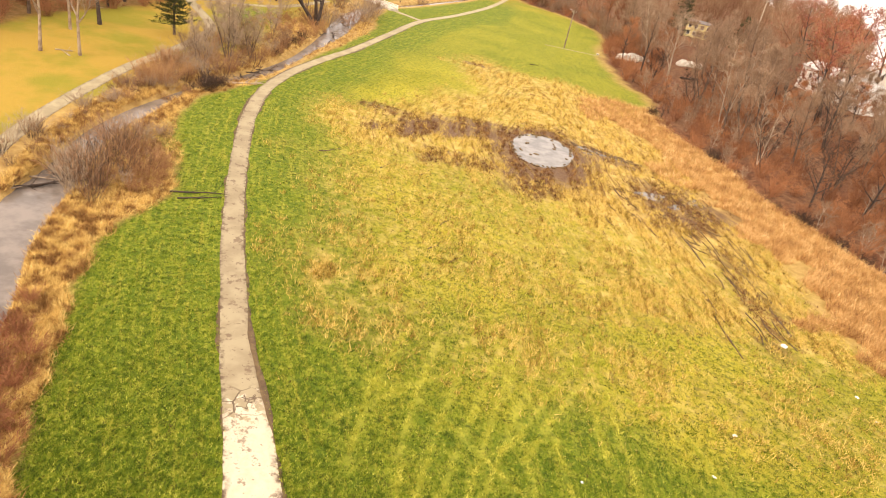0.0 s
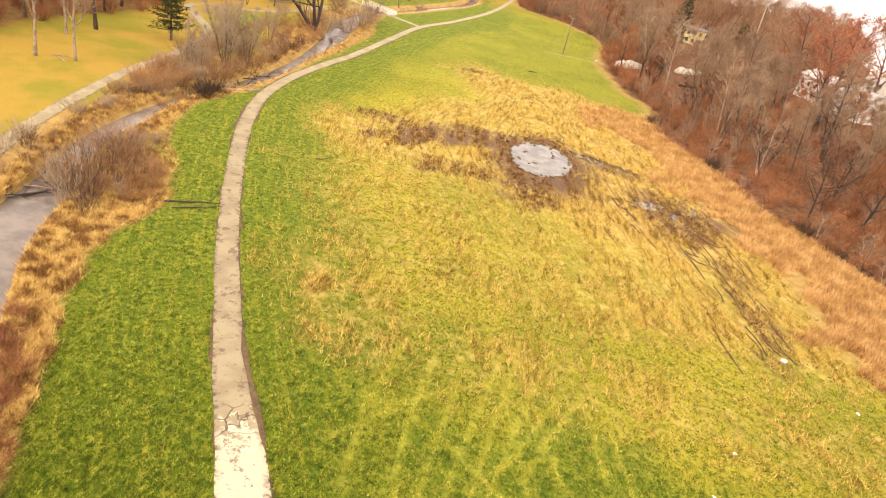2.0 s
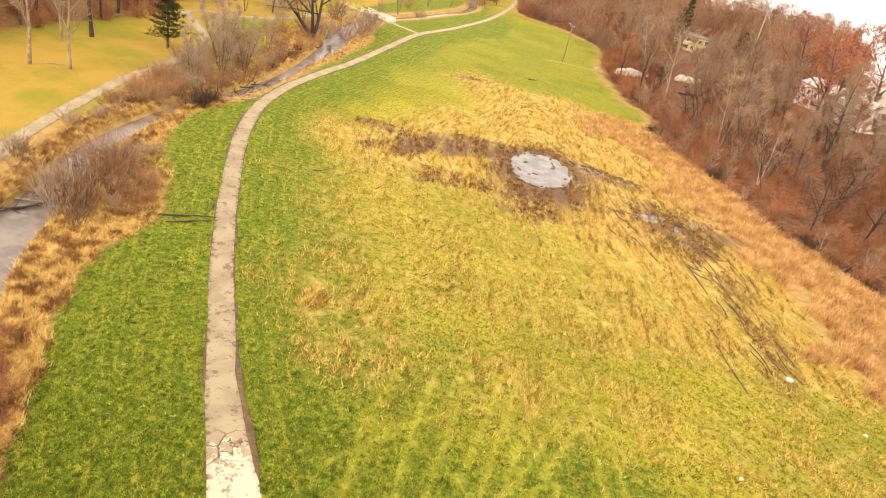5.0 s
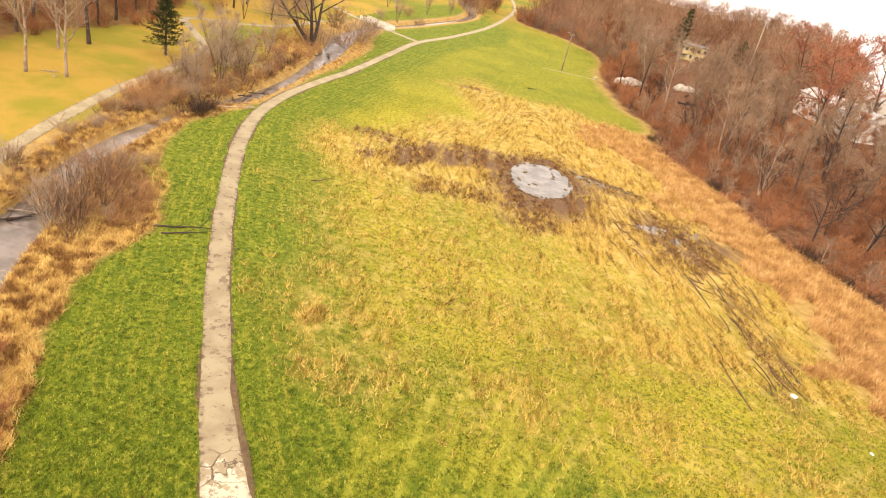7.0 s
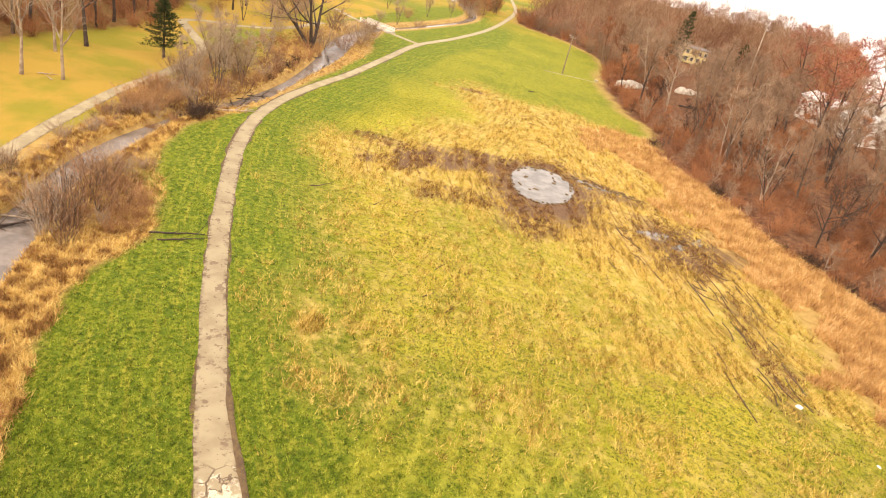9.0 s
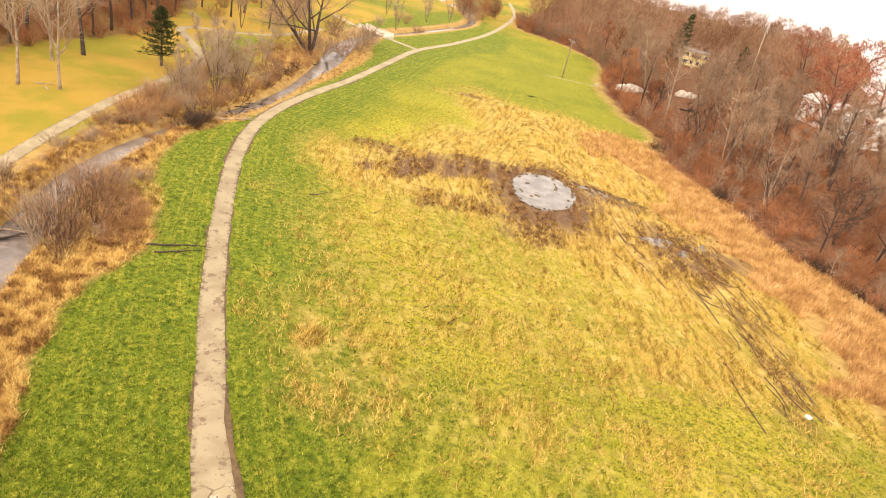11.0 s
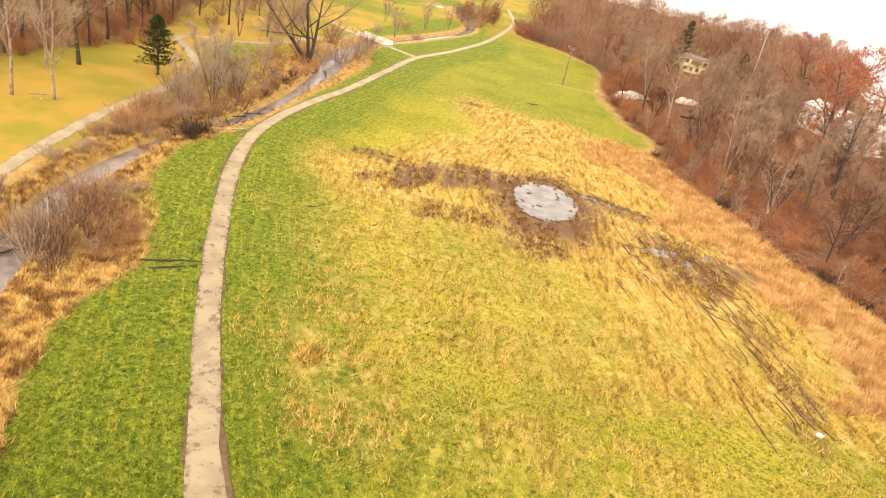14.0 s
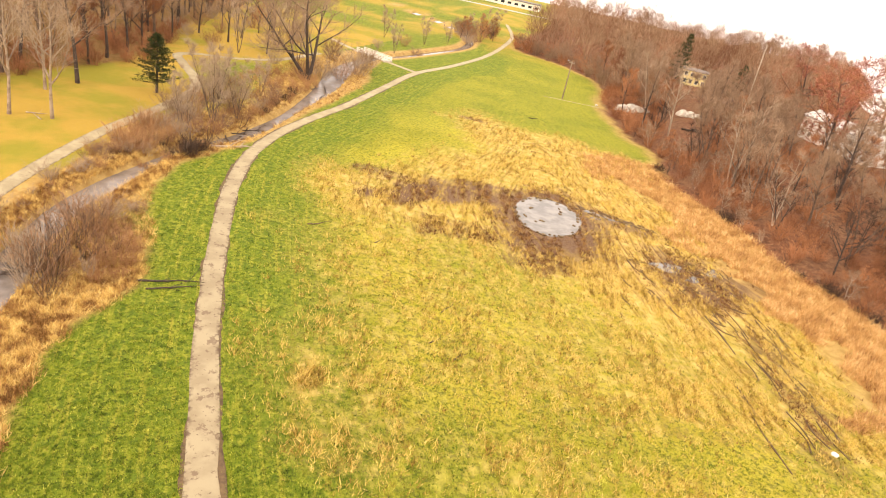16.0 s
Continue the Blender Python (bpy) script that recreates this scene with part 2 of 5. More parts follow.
def ground_material():
    m, n, l, s = material("meadow_ground")
    za, zb = n.new("ShaderNodeAttribute"), n.new("ShaderNodeAttribute")
    za.attribute_name, zb.attribute_name = "zone_a", "zone_b"
    sa, sb = n.new("ShaderNodeSeparateColor"), n.new("ShaderNodeSeparateColor")
    l.new(za.outputs[0], sa.inputs[0])
    l.new(zb.outputs[0], sb.inputs[0])
    dry, mud, lush = sa.outputs
    litter, bank, gold = sb.outputs
    wide, mid, fine = grain(n, l, 0.07, 4), grain(n, l, 0.7, 5), grain(n, l, 4.5, 5, rough=0.7)
    fl, pos, axes = n.new("ShaderNodeAttribute"), n.new("ShaderNodeNewGeometry"), n.new("ShaderNodeSeparateXYZ")
    fl.attribute_name = "flow"
    l.new(pos.outputs["Position"], axes.inputs[0])

    def drill(across, along, detail):
        c = n.new("ShaderNodeCombineXYZ")
        l.new(calc(n, l, "MULTIPLY", fl.outputs["Fac"], across), c.inputs[0])
        l.new(calc(n, l, "MULTIPLY", axes.outputs[1], along), c.inputs[1])
        t = n.new("ShaderNodeTexNoise")
        t.inputs["Scale"].default_value, t.inputs["Detail"].default_value, t.inputs["Roughness"].default_value = 1.0, detail, 0.65
        l.new(c.outputs[0], t.inputs["Vector"])
        return t.outputs[0]

    rows, lines = drill(1.5, 0.16, 5), drill(1.9, 0.06, 3)
    clump = grain(n, l, 1.9, 3, rough=0.7)
    # turf
    col = mixer(n, l, step(n, l, wide, 0.35, 0.65), (0.30, 0.285, 0.022), (0.47, 0.40, 0.036))
    col = mixer(n, l, calc(n, l, "MULTIPLY", lush, 0.95), col, mixer(n, l, step(n, l, mid, 0.3, 0.7), (0.105, 0.165, 0.012), (0.21, 0.25, 0.018)))
    col = mixer(n, l, calc(n, l, "MULTIPLY", step(n, l, rows, 0.52, 0.66), 0.5), col, (0.48, 0.39, 0.05))
    col = mixer(n, l, calc(n, l, "MULTIPLY", step(n, l, lines, 0.54, 0.66), 0.35), col, (0.42, 0.40, 0.05))
    col = mixer(n, l, calc(n, l, "MULTIPLY", step(n, l, clump, 0.5, 0.60), 0.7), col, (0.062, 0.095, 0.007))
    pale = grain(n, l, 1.4, 4, rough=0.7)
    col = mixer(n, l, calc(n, l, "MULTIPLY", step(n, l, pale, 0.52, 0.66), 0.55), col, (0.40, 0.38, 0.045))
    col = mixer(n, l, calc(n, l, "MULTIPLY", step(n, l, fine, 0.52, 0.66), 0.75), col, (0.032, 0.052, 0.005))
    # turf pressed by wheels
    pressed = n.new("ShaderNodeAttribute")
    pressed.attribute_name = "pressed"
    col = mixer(n, l, calc(n, l, "MULTIPLY", calc(n, l, "MULTIPLY", pressed.outputs["Fac"], step(n, l, mid, 0.3, 0.55)), 0.6), col, (0.42, 0.40, 0.05))
    # golden lawn over the water
    col = mixer(n, l, gold, col, mixer(n, l, step(n, l, wide, 0.38, 0.56), (0.32, 0.268, 0.029), (0.49, 0.305, 0.052)))
    # straw
    straw = mixer(n, l, step(n, l, mid, 0.3, 0.7), (0.46, 0.30, 0.06), (0.64, 0.45, 0.14))
    straw = mixer(n, l, calc(n, l, "MULTIPLY", step(n, l, rows, 0.5, 0.60), 0.8), straw, (0.20, 0.10, 0.02))
    straw = mixer(n, l, calc(n, l, "MULTIPLY", step(n, l, clump, 0.52, 0.68), 0.5), straw, (0.66, 0.47, 0.17))
    gate = calc(n, l, "ADD", dry, calc(n, l, "MULTIPLY", calc(n, l, "SUBTRACT", mid, 0.5), calc(n, l, "MULTIPLY", step(n, l, dry, 0.02, 0.3), 1.7)), True)
    col = mixer(n, l, gate, col, straw)
    # rough grass of the banks
    brush = mixer(n, l, step(n, l, mid, 0.3, 0.7), (0.38, 0.22, 0.065), (0.58, 0.39, 0.14))
    brush = mixer(n, l, calc(n, l, "MULTIPLY", step(n, l, fine, 0.5, 0.75), 0.55), brush, (0.17, 0.09, 0.035))
    col = mixer(n, l, bank, col, brush)
    # leaf litter of the woods
    leaf = mixer(n, l, step(n, l, mid, 0.3, 0.7), (0.12, 0.045, 0.021), (0.27, 0.115, 0.052))
    leaf = mixer(n, l, step(n, l, wide, 0.4, 0.62), leaf, mixer(n, l, step(n, l, mid, 0.3, 0.7), (0.13, 0.06, 0.03), (0.27, 0.135, 0.065)))
    leaf = mixer(n, l, calc(n, l, "MULTIPLY", step(n, l, fine, 0.48, 0.66), 0.75), leaf, (0.035, 0.016, 0.01))
    leaf = mixer(n, l, calc(n, l, "MULTIPLY", step(n, l, clump, 0.52, 0.66), 0.6), leaf, (0.34, 0.19, 0.10))
    col = mixer(n, l, litter, col, leaf)
    # mud
    wet = calc(n, l, "ADD", mud, calc(n, l, "MULTIPLY", calc(n, l, "SUBTRACT", rows, 0.5), calc(n, l, "MULTIPLY", step(n, l, mud, 0.02, 0.3), 2.6)), True)
    col = mixer(n, l, wet, col, mixer(n, l, step(n, l, fine, 0.35, 0.65), (0.11, 0.055, 0.026), (0.23, 0.125, 0.055)))
    l.new(col, s.inputs["Base Color"])
    l.new(calc(n, l, "SUBTRACT", 0.92, calc(n, l, "MULTIPLY", wet, 0.3)), s.inputs["Roughness"])
    s.inputs["Specular IOR Level"].default_value = 0.2
    bumped(n, l, s, calc(n, l, "ADD", fine, clump), 0.2, 0.9)
    return m


def path_material():
    m, n, l, s = material("worn_path")
    at = n.new("ShaderNodeAttribute")
    at.attribute_name = "along"
    sp = n.new("ShaderNodeSeparateColor")
    l.new(at.outputs[0], sp.inputs[0])
    near, damp, edge = sp.outputs
    wide, mid, fine = grain(n, l, 0.35, 4), grain(n, l, 1.6, 5), grain(n, l, 14, 4)
    col = mixer(n, l, step(n, l, wide, 0.35, 0.65), (0.34, 0.27, 0.15), (0.44, 0.36, 0.21))
    col = mixer(n, l, damp, col, mixer(n, l, step(n, l, wide, 0.38, 0.6), (0.285, 0.22, 0.125), (0.36, 0.29, 0.17)))
    ragged = calc(n, l, "ADD", near, calc(n, l, "MULTIPLY", calc(n, l, "SUBTRACT", mid, 0.5), 0.9))
    fresh = step(n, l, ragged, 0.47, 0.53)
    col = mixer(n, l, fresh, col, mixer(n, l, step(n, l, mid, 0.3, 0.7), (0.55, 0.455, 0.315), (0.64, 0.545, 0.39)))
    vor, bent = n.new("ShaderNodeTexVoronoi"), n.new("ShaderNodeMapping")
    vor.feature = "DISTANCE_TO_EDGE"
    vor.inputs["Scale"].default_value = 0.42
    geo, warp = n.new("ShaderNodeNewGeometry"), n.new("ShaderNodeVectorMath")
    warp.operation = "ADD"
    l.new(geo.outputs["Position"], warp.inputs[0])
    l.new(calc(n, l, "MULTIPLY", mid, 1.2), bent.inputs[0])
    l.new(bent.outputs[0], warp.inputs[1])
    l.new(warp.outputs[0], vor.inputs["Vector"])
    crack = calc(n, l, "MULTIPLY", step(n, l, vor.outputs["Distance"], 0.028, 0.010), step(n, l, near, 0.62, 0.5))
    col = mixer(n, l, calc(n, l, "MULTIPLY", crack, step(n, l, near, 0.3, 0.42)), col, (0.12, 0.075, 0.04))
    spots = calc(n, l, "MULTIPLY", step(n, l, grain(n, l, 2.6, 2), 0.68, 0.72), 0.8)
    col = mixer(n, l, spots, col, (0.13, 0.08, 0.05))
    blot = calc(n, l, "MULTIPLY", step(n, l, grain(n, l, 0.8, 6, rough=0.75), 0.55, 0.61), calc(n, l, "MULTIPLY", damp, 0.75))
    col = mixer(n, l, blot, col, (0.15, 0.09, 0.05))
    col = mixer(n, l, calc(n, l, "MULTIPLY", edge, step(n, l, mid, 0.42, 0.62)), col, (0.10, 0.055, 0.025))
    col = mixer(n, l, calc(n, l, "MULTIPLY", step(n, l, fine, 0.55, 0.8), 0.3), col, (0.2, 0.15, 0.1))
    l.new(col, s.inputs["Base Color"])
    s.inputs["Roughness"].default_value = 0.7
    bumped(n, l, s, fine, 0.02, 0.5)
    return m


def water_material(name, murk, rough=0.04):
    m, n, l, s = material(name)
    big = grain(n, l, 0.4, 4)
    l.new(mixer(n, l, step(n, l, big, 0.35, 0.65), murk, tuple(c * 1.6 for c in murk)), s.inputs["Base Color"])
    s.inputs["Roughness"].default_value = rough
    s.inputs["IOR"].default_value = 1.33
    s.inputs["Specular IOR Level"].default_value = 0.6
    bumped(n, l, s, grain(n, l, 2.2, 3), 0.03, 0.25)
    return m


M_GROUND, M_PATH = ground_material(), path_material()
M_RIVER = water_material("river_water", (0.16, 0.13, 0.108), 0.02)
M_POND = water_material("pond_water", (0.17, 0.152, 0.132), 0.06)
M_SOIL = plain("dark_soil", (0.09, 0.05, 0.022), (0.16, 0.10, 0.04), 1.5)
M_LAWN = blades("lawn_blades", [(0.05, 0.085, 0.006), (0.17, 0.205, 0.015), (0.33, 0.31, 0.025), (0.68, 0.57, 0.10)], 1.5, 0.75, (2.0, 0.6, 1), 0.42)
M_LUSH = blades("lush_blades", [(0.032, 0.064, 0.006), (0.135, 0.198, 0.015), (0.255, 0.305, 0.024), (0.62, 0.58, 0.10)], 1.9, 0.75, (1.6, 0.7, 1), 0.42)
M_FLAT = blades("flattened_blades", [(0.30, 0.32, 0.03), (0.46, 0.45, 0.06), (0.66, 0.60, 0.11)], 0.8)
M_WEED = blades("dark_weeds", [(0.03, 0.055, 0.008), (0.07, 0.10, 0.012), (0.10, 0.07, 0.02)], 0.7)
M_STUBBLE = blades("dark_stubble", [(0.06, 0.024, 0.011), (0.20, 0.09, 0.033), (0.50, 0.29, 0.095)], 0.8, own=0.45)
M_STRAW = blades("straw_blades", [(0.12, 0.06, 0.015), (0.44, 0.29, 0.055), (0.80, 0.57, 0.18), (0.46, 0.37, 0.035)], 1.0, 0.75, (1.6, 0.24, 1), 0.4)
M_REED = blades("reed_blades", [(0.24, 0.10, 0.04), (0.54, 0.31, 0.11), (0.66, 0.40, 0.16), (0.88, 0.66, 0.32)], 0.45, own=0.5)
M_BANK = blades("bank_blades", [(0.11, 0.042, 0.018), (0.40, 0.21, 0.065), (0.70, 0.47, 0.15), (0.88, 0.67, 0.25)], 0.8, own=0.4)
M_TWIG = twigs("grey_brown_twigs", (0.17, 0.10, 0.06), (0.44, 0.30, 0.195))
M_TWIG_RED = twigs("red_brown_twigs", (0.14, 0.055, 0.028), (0.52, 0.235, 0.105))
M_CANE = twigs("dark_red_canes", (0.15, 0.05, 0.026), (0.46, 0.19, 0.09))
M_TWIG_WARM = twigs("warm_brown_twigs", (0.17, 0.08, 0.04), (0.47, 0.28, 0.15))
M_TWIG_RUST = twigs("rust_twigs", (0.26, 0.12, 0.05), (0.60, 0.36, 0.17))
M_TWIG_PALE = twigs("pale_twigs", (0.33, 0.24, 0.16), (0.46, 0.34, 0.23))
M_FAR = blades("far_twigs", [(0.14, 0.06, 0.03), (0.24, 0.135, 0.075), (0.36, 0.24, 0.145), (0.30, 0.115, 0.06)], 0.05)
M_TWIG_DARK = twigs("dark_twigs", (0.05, 0.03, 0.022), (0.10, 0.06, 0.04))
M_BARK = plain("grey_brown_bark", (0.10, 0.065, 0.042), (0.19, 0.125, 0.085), 2.0, 0.9, 0.03)
M_BARK_PALE = plain("pale_bark", (0.33, 0.25, 0.175), (0.52, 0.41, 0.30), 1.2, 0.8, 0.02)
M_BARK_TAN = plain("tan_bark", (0.22, 0.15, 0.10), (0.42, 0.32, 0.22), 1.2, 0.8, 0.02)
M_BARK_DARK = plain("dark_bark", (0.045, 0.03, 0.022), (0.09, 0.06, 0.045), 2.0, 0.9, 0.03)
M_NEEDLE = blades("pine_needles", [(0.02, 0.03, 0.01), (0.045, 0.058, 0.018), (0.09, 0.09, 0.032)])
M_REDLEAF = blades("red_leaves", [(0.17, 0.045, 0.028), (0.33, 0.09, 0.06), (0.50, 0.21, 0.15)])
M_WHITE = plain("white_paint", (0.72, 0.68, 0.60), (0.82, 0.78, 0.70), 0.6, 0.6, 0.004)
M_YELLOW = plain("yellow_siding", (0.62, 0.50, 0.20), (0.70, 0.58, 0.27), 0.5, 0.7, 0.006)
M_ROOF = plain("grey_shingles", (0.16, 0.14, 0.13), (0.24, 0.21, 0.19), 1.2, 0.9, 0.02)
M_ROOF_PALE = plain("pale_roofing", (0.48, 0.45, 0.41), (0.58, 0.55, 0.50), 1.0, 0.8, 0.02)
M_GLASS = water_material("window_glass", (0.02, 0.022, 0.025), 0.05)
M_STONE = plain("pale_stone", (0.46, 0.40, 0.32), (0.66, 0.60, 0.50), 0.7, 0.8, 0.03)
M_WOOD = plain("weathered_pole_wood", (0.34, 0.27, 0.19), (0.50, 0.42, 0.31), 1.6, 0.85, 0.01)
M_POLE = plain("dark_pole_wood", (0.17, 0.12, 0.08), (0.28, 0.21, 0.14), 1.6, 0.85, 0.01)
M_METAL = plain("galvanised_metal", (0.45, 0.45, 0.44), (0.58, 0.57, 0.55), 4, 0.45, 0.002, 0.8)
M_LITTER = plain("white_plastic", (0.78, 0.77, 0.74), (0.86, 0.85, 0.82), 5, 0.5, 0.01)
M_ROADFAR = plain("pale_road", (0.42, 0.38, 0.33), (0.52, 0.48, 0.42), 0.3, 0.8, 0.01)


# ---- mesh helpers ----
def mesh_from(name, verts, faces, mat, smooth_faces=False):
    me = bpy.data.meshes.new(name)
    me.from_pydata([tuple(v) for v in verts], [], faces)
    me.materials.append(mat)
    if smooth_faces:
        me.polygons.foreach_set("use_smooth", [True] * len(me.polygons))
    me.update()
    return me


def part(name, bm, mat, parent, label=""):
    me = bpy.data.meshes.new(name)
    bm.to_mesh(me)
    bm.free()
    me.materials.append(mat)
    ob = new(name, me)
    ob.parent = parent
    return tagged(ob, label) if label else ob


def part_mesh(name, me, parent, label=""):
    ob = new(name, me)
    ob.parent = parent
    return tagged(ob, label) if label else ob


def box(bm, size, at, turn=(0, 0, 0), bevel=0.0):
    r = bmesh.ops.create_cube(bm, size=1.0, matrix=pose(*at, *turn) @ Matrix.Diagonal((*size, 1)))
    if bevel:
        edges = list({e for v in r["verts"] for e in v.link_edges})
        bmesh.ops.bevel(bm, geom=edges, offset=bevel, segments=2, affect="EDGES", profile=0.7)


class Acc:
    """Collects tubes and slivers into one mesh."""

    def __init__(self):
        self.v, self.f = [], []

    def tube(self, pts, rads, sides):
        base = len(self.v)
        for k, (p, r) in enumerate(zip(pts, rads)):
            d = (pts[min(k + 1, len(pts) - 1)] - pts[max(k - 1, 0)]).normalized()
            a = d.orthogonal().normalized()
            b = d.cross(a)
            for j in range(sides):
                t = 2 * math.pi * j / sides
                self.v.append(p + (a * math.cos(t) + b * math.sin(t)) * r)
        for k in range(len(pts) - 1):
            for j in range(sides):
                a0, a1 = base + k * sides + j, base + k * sides + (j + 1) % sides
                self.f.append((a0, a1, a1 + sides, a0 + sides))
        self.f.append(tuple(base + (len(pts) - 1) * sides + j for j in range(sides)))

    def sliver(self, p, d, length, width, rng):
        side = d.cross(Vector((rng.uniform(-1, 1), rng.uniform(-1, 1), rng.uniform(-1, 1))))
        if side.length < 1e-4:
            side = d.orthogonal()
        side = side.normalized() * width * 0.5
        b = len(self.v)
        q = p + d * length * 0.45 + Vector((rng.uniform(-1, 1), rng.uniform(-1, 1), rng.uniform(-0.6, 1))) * length * 0.08
        self.v += [p, q + side, p + d * length, q - side]
        self.f.append((b, b + 1, b + 2, b + 3))

    def mesh(self, name, mat, smooth_faces=False):
        return mesh_from(name, self.v, self.f, mat, smooth_faces)


def wander(rng, d, amount, lift=0.0):
    return (d + Vector((rng.uniform(-1, 1), rng.uniform(-1, 1), rng.uniform(-1, 1) + lift)) * amount).normalized()


def limb_line(rng, start, d, length, segs, bend, lift):
    pts = [start.copy()]
    for _ in range(segs):
        d = wander(rng, d, bend, lift)
        pts.append(pts[-1] + d * length / segs)
    return pts, d


def on_line(pts, u):
    k = min(int(u * (len(pts) - 1)), len(pts) - 2)
    w = u * (len(pts) - 1) - k
    return pts[k].lerp(pts[k + 1], w), (pts[k + 1] - pts[k]).normalized()


def bare_tree(name, seed, h, bark, twig, label, spread=0.5, first=0.25, limbs=10, boughs=7, sprays=14, twig_w=0.045, girth=0.014, leaf=None, fork=1, steep=(0.35, 1.0), splay=0.3):
    """A leafless tree, trunk and limbs as one part and the twigs as a crown."""
    rng = random.Random(seed)
    tree = tagged(new(name), label, "tree")
    tree.empty_display_size = 0.1
    wood, crown, leaves = Acc(), Acc(), Acc()
    r0 = h * girth
    stems = []
    for k in range(fork):
        d0 = Vector((0, 0, 1)) if fork == 1 else Vector((math.cos(k * 6.283 / fork + seed) * splay, math.sin(k * 6.283 / fork + seed) * splay, 1)).normalized()
        pts, _ = limb_line(rng, Vector((0, 0, -0.3)), d0, h * rng.uniform(0.8, 0.92), 7, 0.09, 0.15)
        rr = r0 * (1 if fork == 1 else 0.75)
        wood.tube(pts, [rr * 1.35, rr, rr * 0.85, rr * 0.68, rr * 0.5, rr * 0.34, rr * 0.2, rr * 0.08], 7)
        stems.append((pts, rr))
    for pts, rr in stems:
        for a in range(limbs):
            u = first + (0.97 - first) * (a + rng.random()) / limbs
            p, d = on_line(pts, u)
            ang = a * 2.4 + rng.uniform(-0.5, 0.5)
            out = Vector((math.cos(ang), math.sin(ang), rng.uniform(*steep)))
            ln = h * spread * (1.12 - u) * rng.uniform(0.75, 1.2)
            lp, _ = limb_line(rng, p, out.normalized(), ln, 4, 0.22, 0.25)
            lr = rr * (1.05 - u) * 0.68 + 0.025
            wood.tube(lp, [lr, lr * 0.75, lr * 0.52, lr * 0.3, lr * 0.1], 4)
            for b in range(boughs):
                v = 0.2 + 0.8 * (b + rng.random()) / boughs
                q, e = on_line(lp, v)
                bd = wander(rng, e, 0.85, 0.25)
                bl = ln * 0.42 * (1.15 - 0.5 * v) * rng.uniform(0.7, 1.2)
                bp, _ = limb_line(rng, q, bd, bl, 2, 0.28, 0.15)
                br = lr * 0.42 * (1.1 - 0.6 * v) + 0.01
                crown.tube(bp, [br, br * 0.6, br * 0.15], 3)
                for c in range(sprays):
                    w = 0.1 + 0.9 * rng.random()
                    s, g = on_line(bp, w)
                    tl = h * rng.uniform(0.045, 0.12)
                    td = wander(rng, g, 0.9, 0.2)
                    crown.sliver(s, td, tl, twig_w, rng)
                    if leaf and rng.random() < 0.55:
                        for k in range(2):
                            leaves.sliver(s + td * tl * rng.random(), wander(rng, td, 1.0), 0.34, 0.26, rng)
    part_mesh("trunk", wood.mesh("trunk", bark, True), tree)
    part_mesh("crown", crown.mesh("crown", twig), tree)
    if leaf:
        part_mesh("foliage", leaves.mesh("foliage", leaf), tree)
    return tree


def shrub(name, seed, h, stems, twig, label, wide=0.7, twig_w=0.03, sprays=6, bark=None):
    """A many-stemmed leafless shrub."""
    rng = random.Random(seed)
    ob = tagged(new(name), label, "shrub")
    ob.empty_display_size = 0.1
    wood, crown = Acc(), Acc()
    for k in range(stems):
        a, tilt = rng.uniform(0, 6.283), rng.uniform(0.05, wide)
        p = Vector((math.cos(a), math.sin(a), 0)) * rng.uniform(0, h * 0.25) + Vector((0, 0, -0.15))
        d = Vector((math.cos(a) * tilt, math.sin(a) * tilt, 1)).normalized()
        ln = h * rng.uniform(0.6, 1.1)
        pts, _ = limb_line(rng, p, d, ln, 3, 0.24, 0.0)
        r = h * 0.006 + 0.006
        wood.tube(pts, [r, r * 0.75, r * 0.5, r * 0.15], 3)
        for c in range(sprays):
            s, g = on_line(pts, rng.uniform(0.25, 1))
            crown.sliver(s, wander(rng, g, 0.8, 0.1), h * rng.uniform(0.12, 0.32), twig_w, rng)
    part_mesh("stem_clump", wood.mesh("stem_clump", bark or twig), ob)
    part_mesh("crown", crown.mesh("crown", twig), ob)
    return ob


def pine_tree(seed, h, label):
    rng = random.Random(seed)
    tree = tagged(new("pine_tree"), label, "tree")
    wood, needles = Acc(), Acc()
    pts, _ = limb_line(rng, Vector((0, 0, -0.2)), Vector((0, 0, 1)), h, 8, 0.03, 0.1)
    wood.tube(pts, [0.26, 0.23, 0.2, 0.17, 0.14, 0.11, 0.08, 0.05, 0.02], 7)
    tiers = 17
    for k in range(tiers):
        u = 0.2 + 0.79 * k / (tiers - 1)
        p, _ = on_line(pts, min(u, 0.999))
        reach = h * (0.46 * (1 - u) ** 0.7 + 0.04) * rng.uniform(0.8, 1.15)
        for j in range(7):
            a = j * 0.9 + k * 1.3 + rng.uniform(-0.25, 0.25)
            d = Vector((math.cos(a), math.sin(a), rng.uniform(-0.1, 0.35))).normalized()
            ln = reach * rng.uniform(0.45, 1.2)
            lp, _ = limb_line(rng, p, d, ln, 3, 0.12, 0.2)
            wood.tube(lp, [0.06 * (1.1 - u), 0.04, 0.025, 0.01], 3)
            for c in range(42):
                s, g = on_line(lp, rng.uniform(0.25, 1.0))
                s = s + Vector((rng.uniform(-1, 1), rng.uniform(-1, 1), rng.uniform(-0.5, 0.8))) * 0.32
                needles.sliver(s, wander(rng, g, 0.9, 0.4), rng.uniform(0.3, 0.55), 0.12, rng)
    part_mesh("trunk", wood.mesh("trunk", M_BARK_DARK, True), tree)
    part_mesh("crown", needles.mesh("crown", M_NEEDLE), tree, "dark green needle clumps")
    return tree


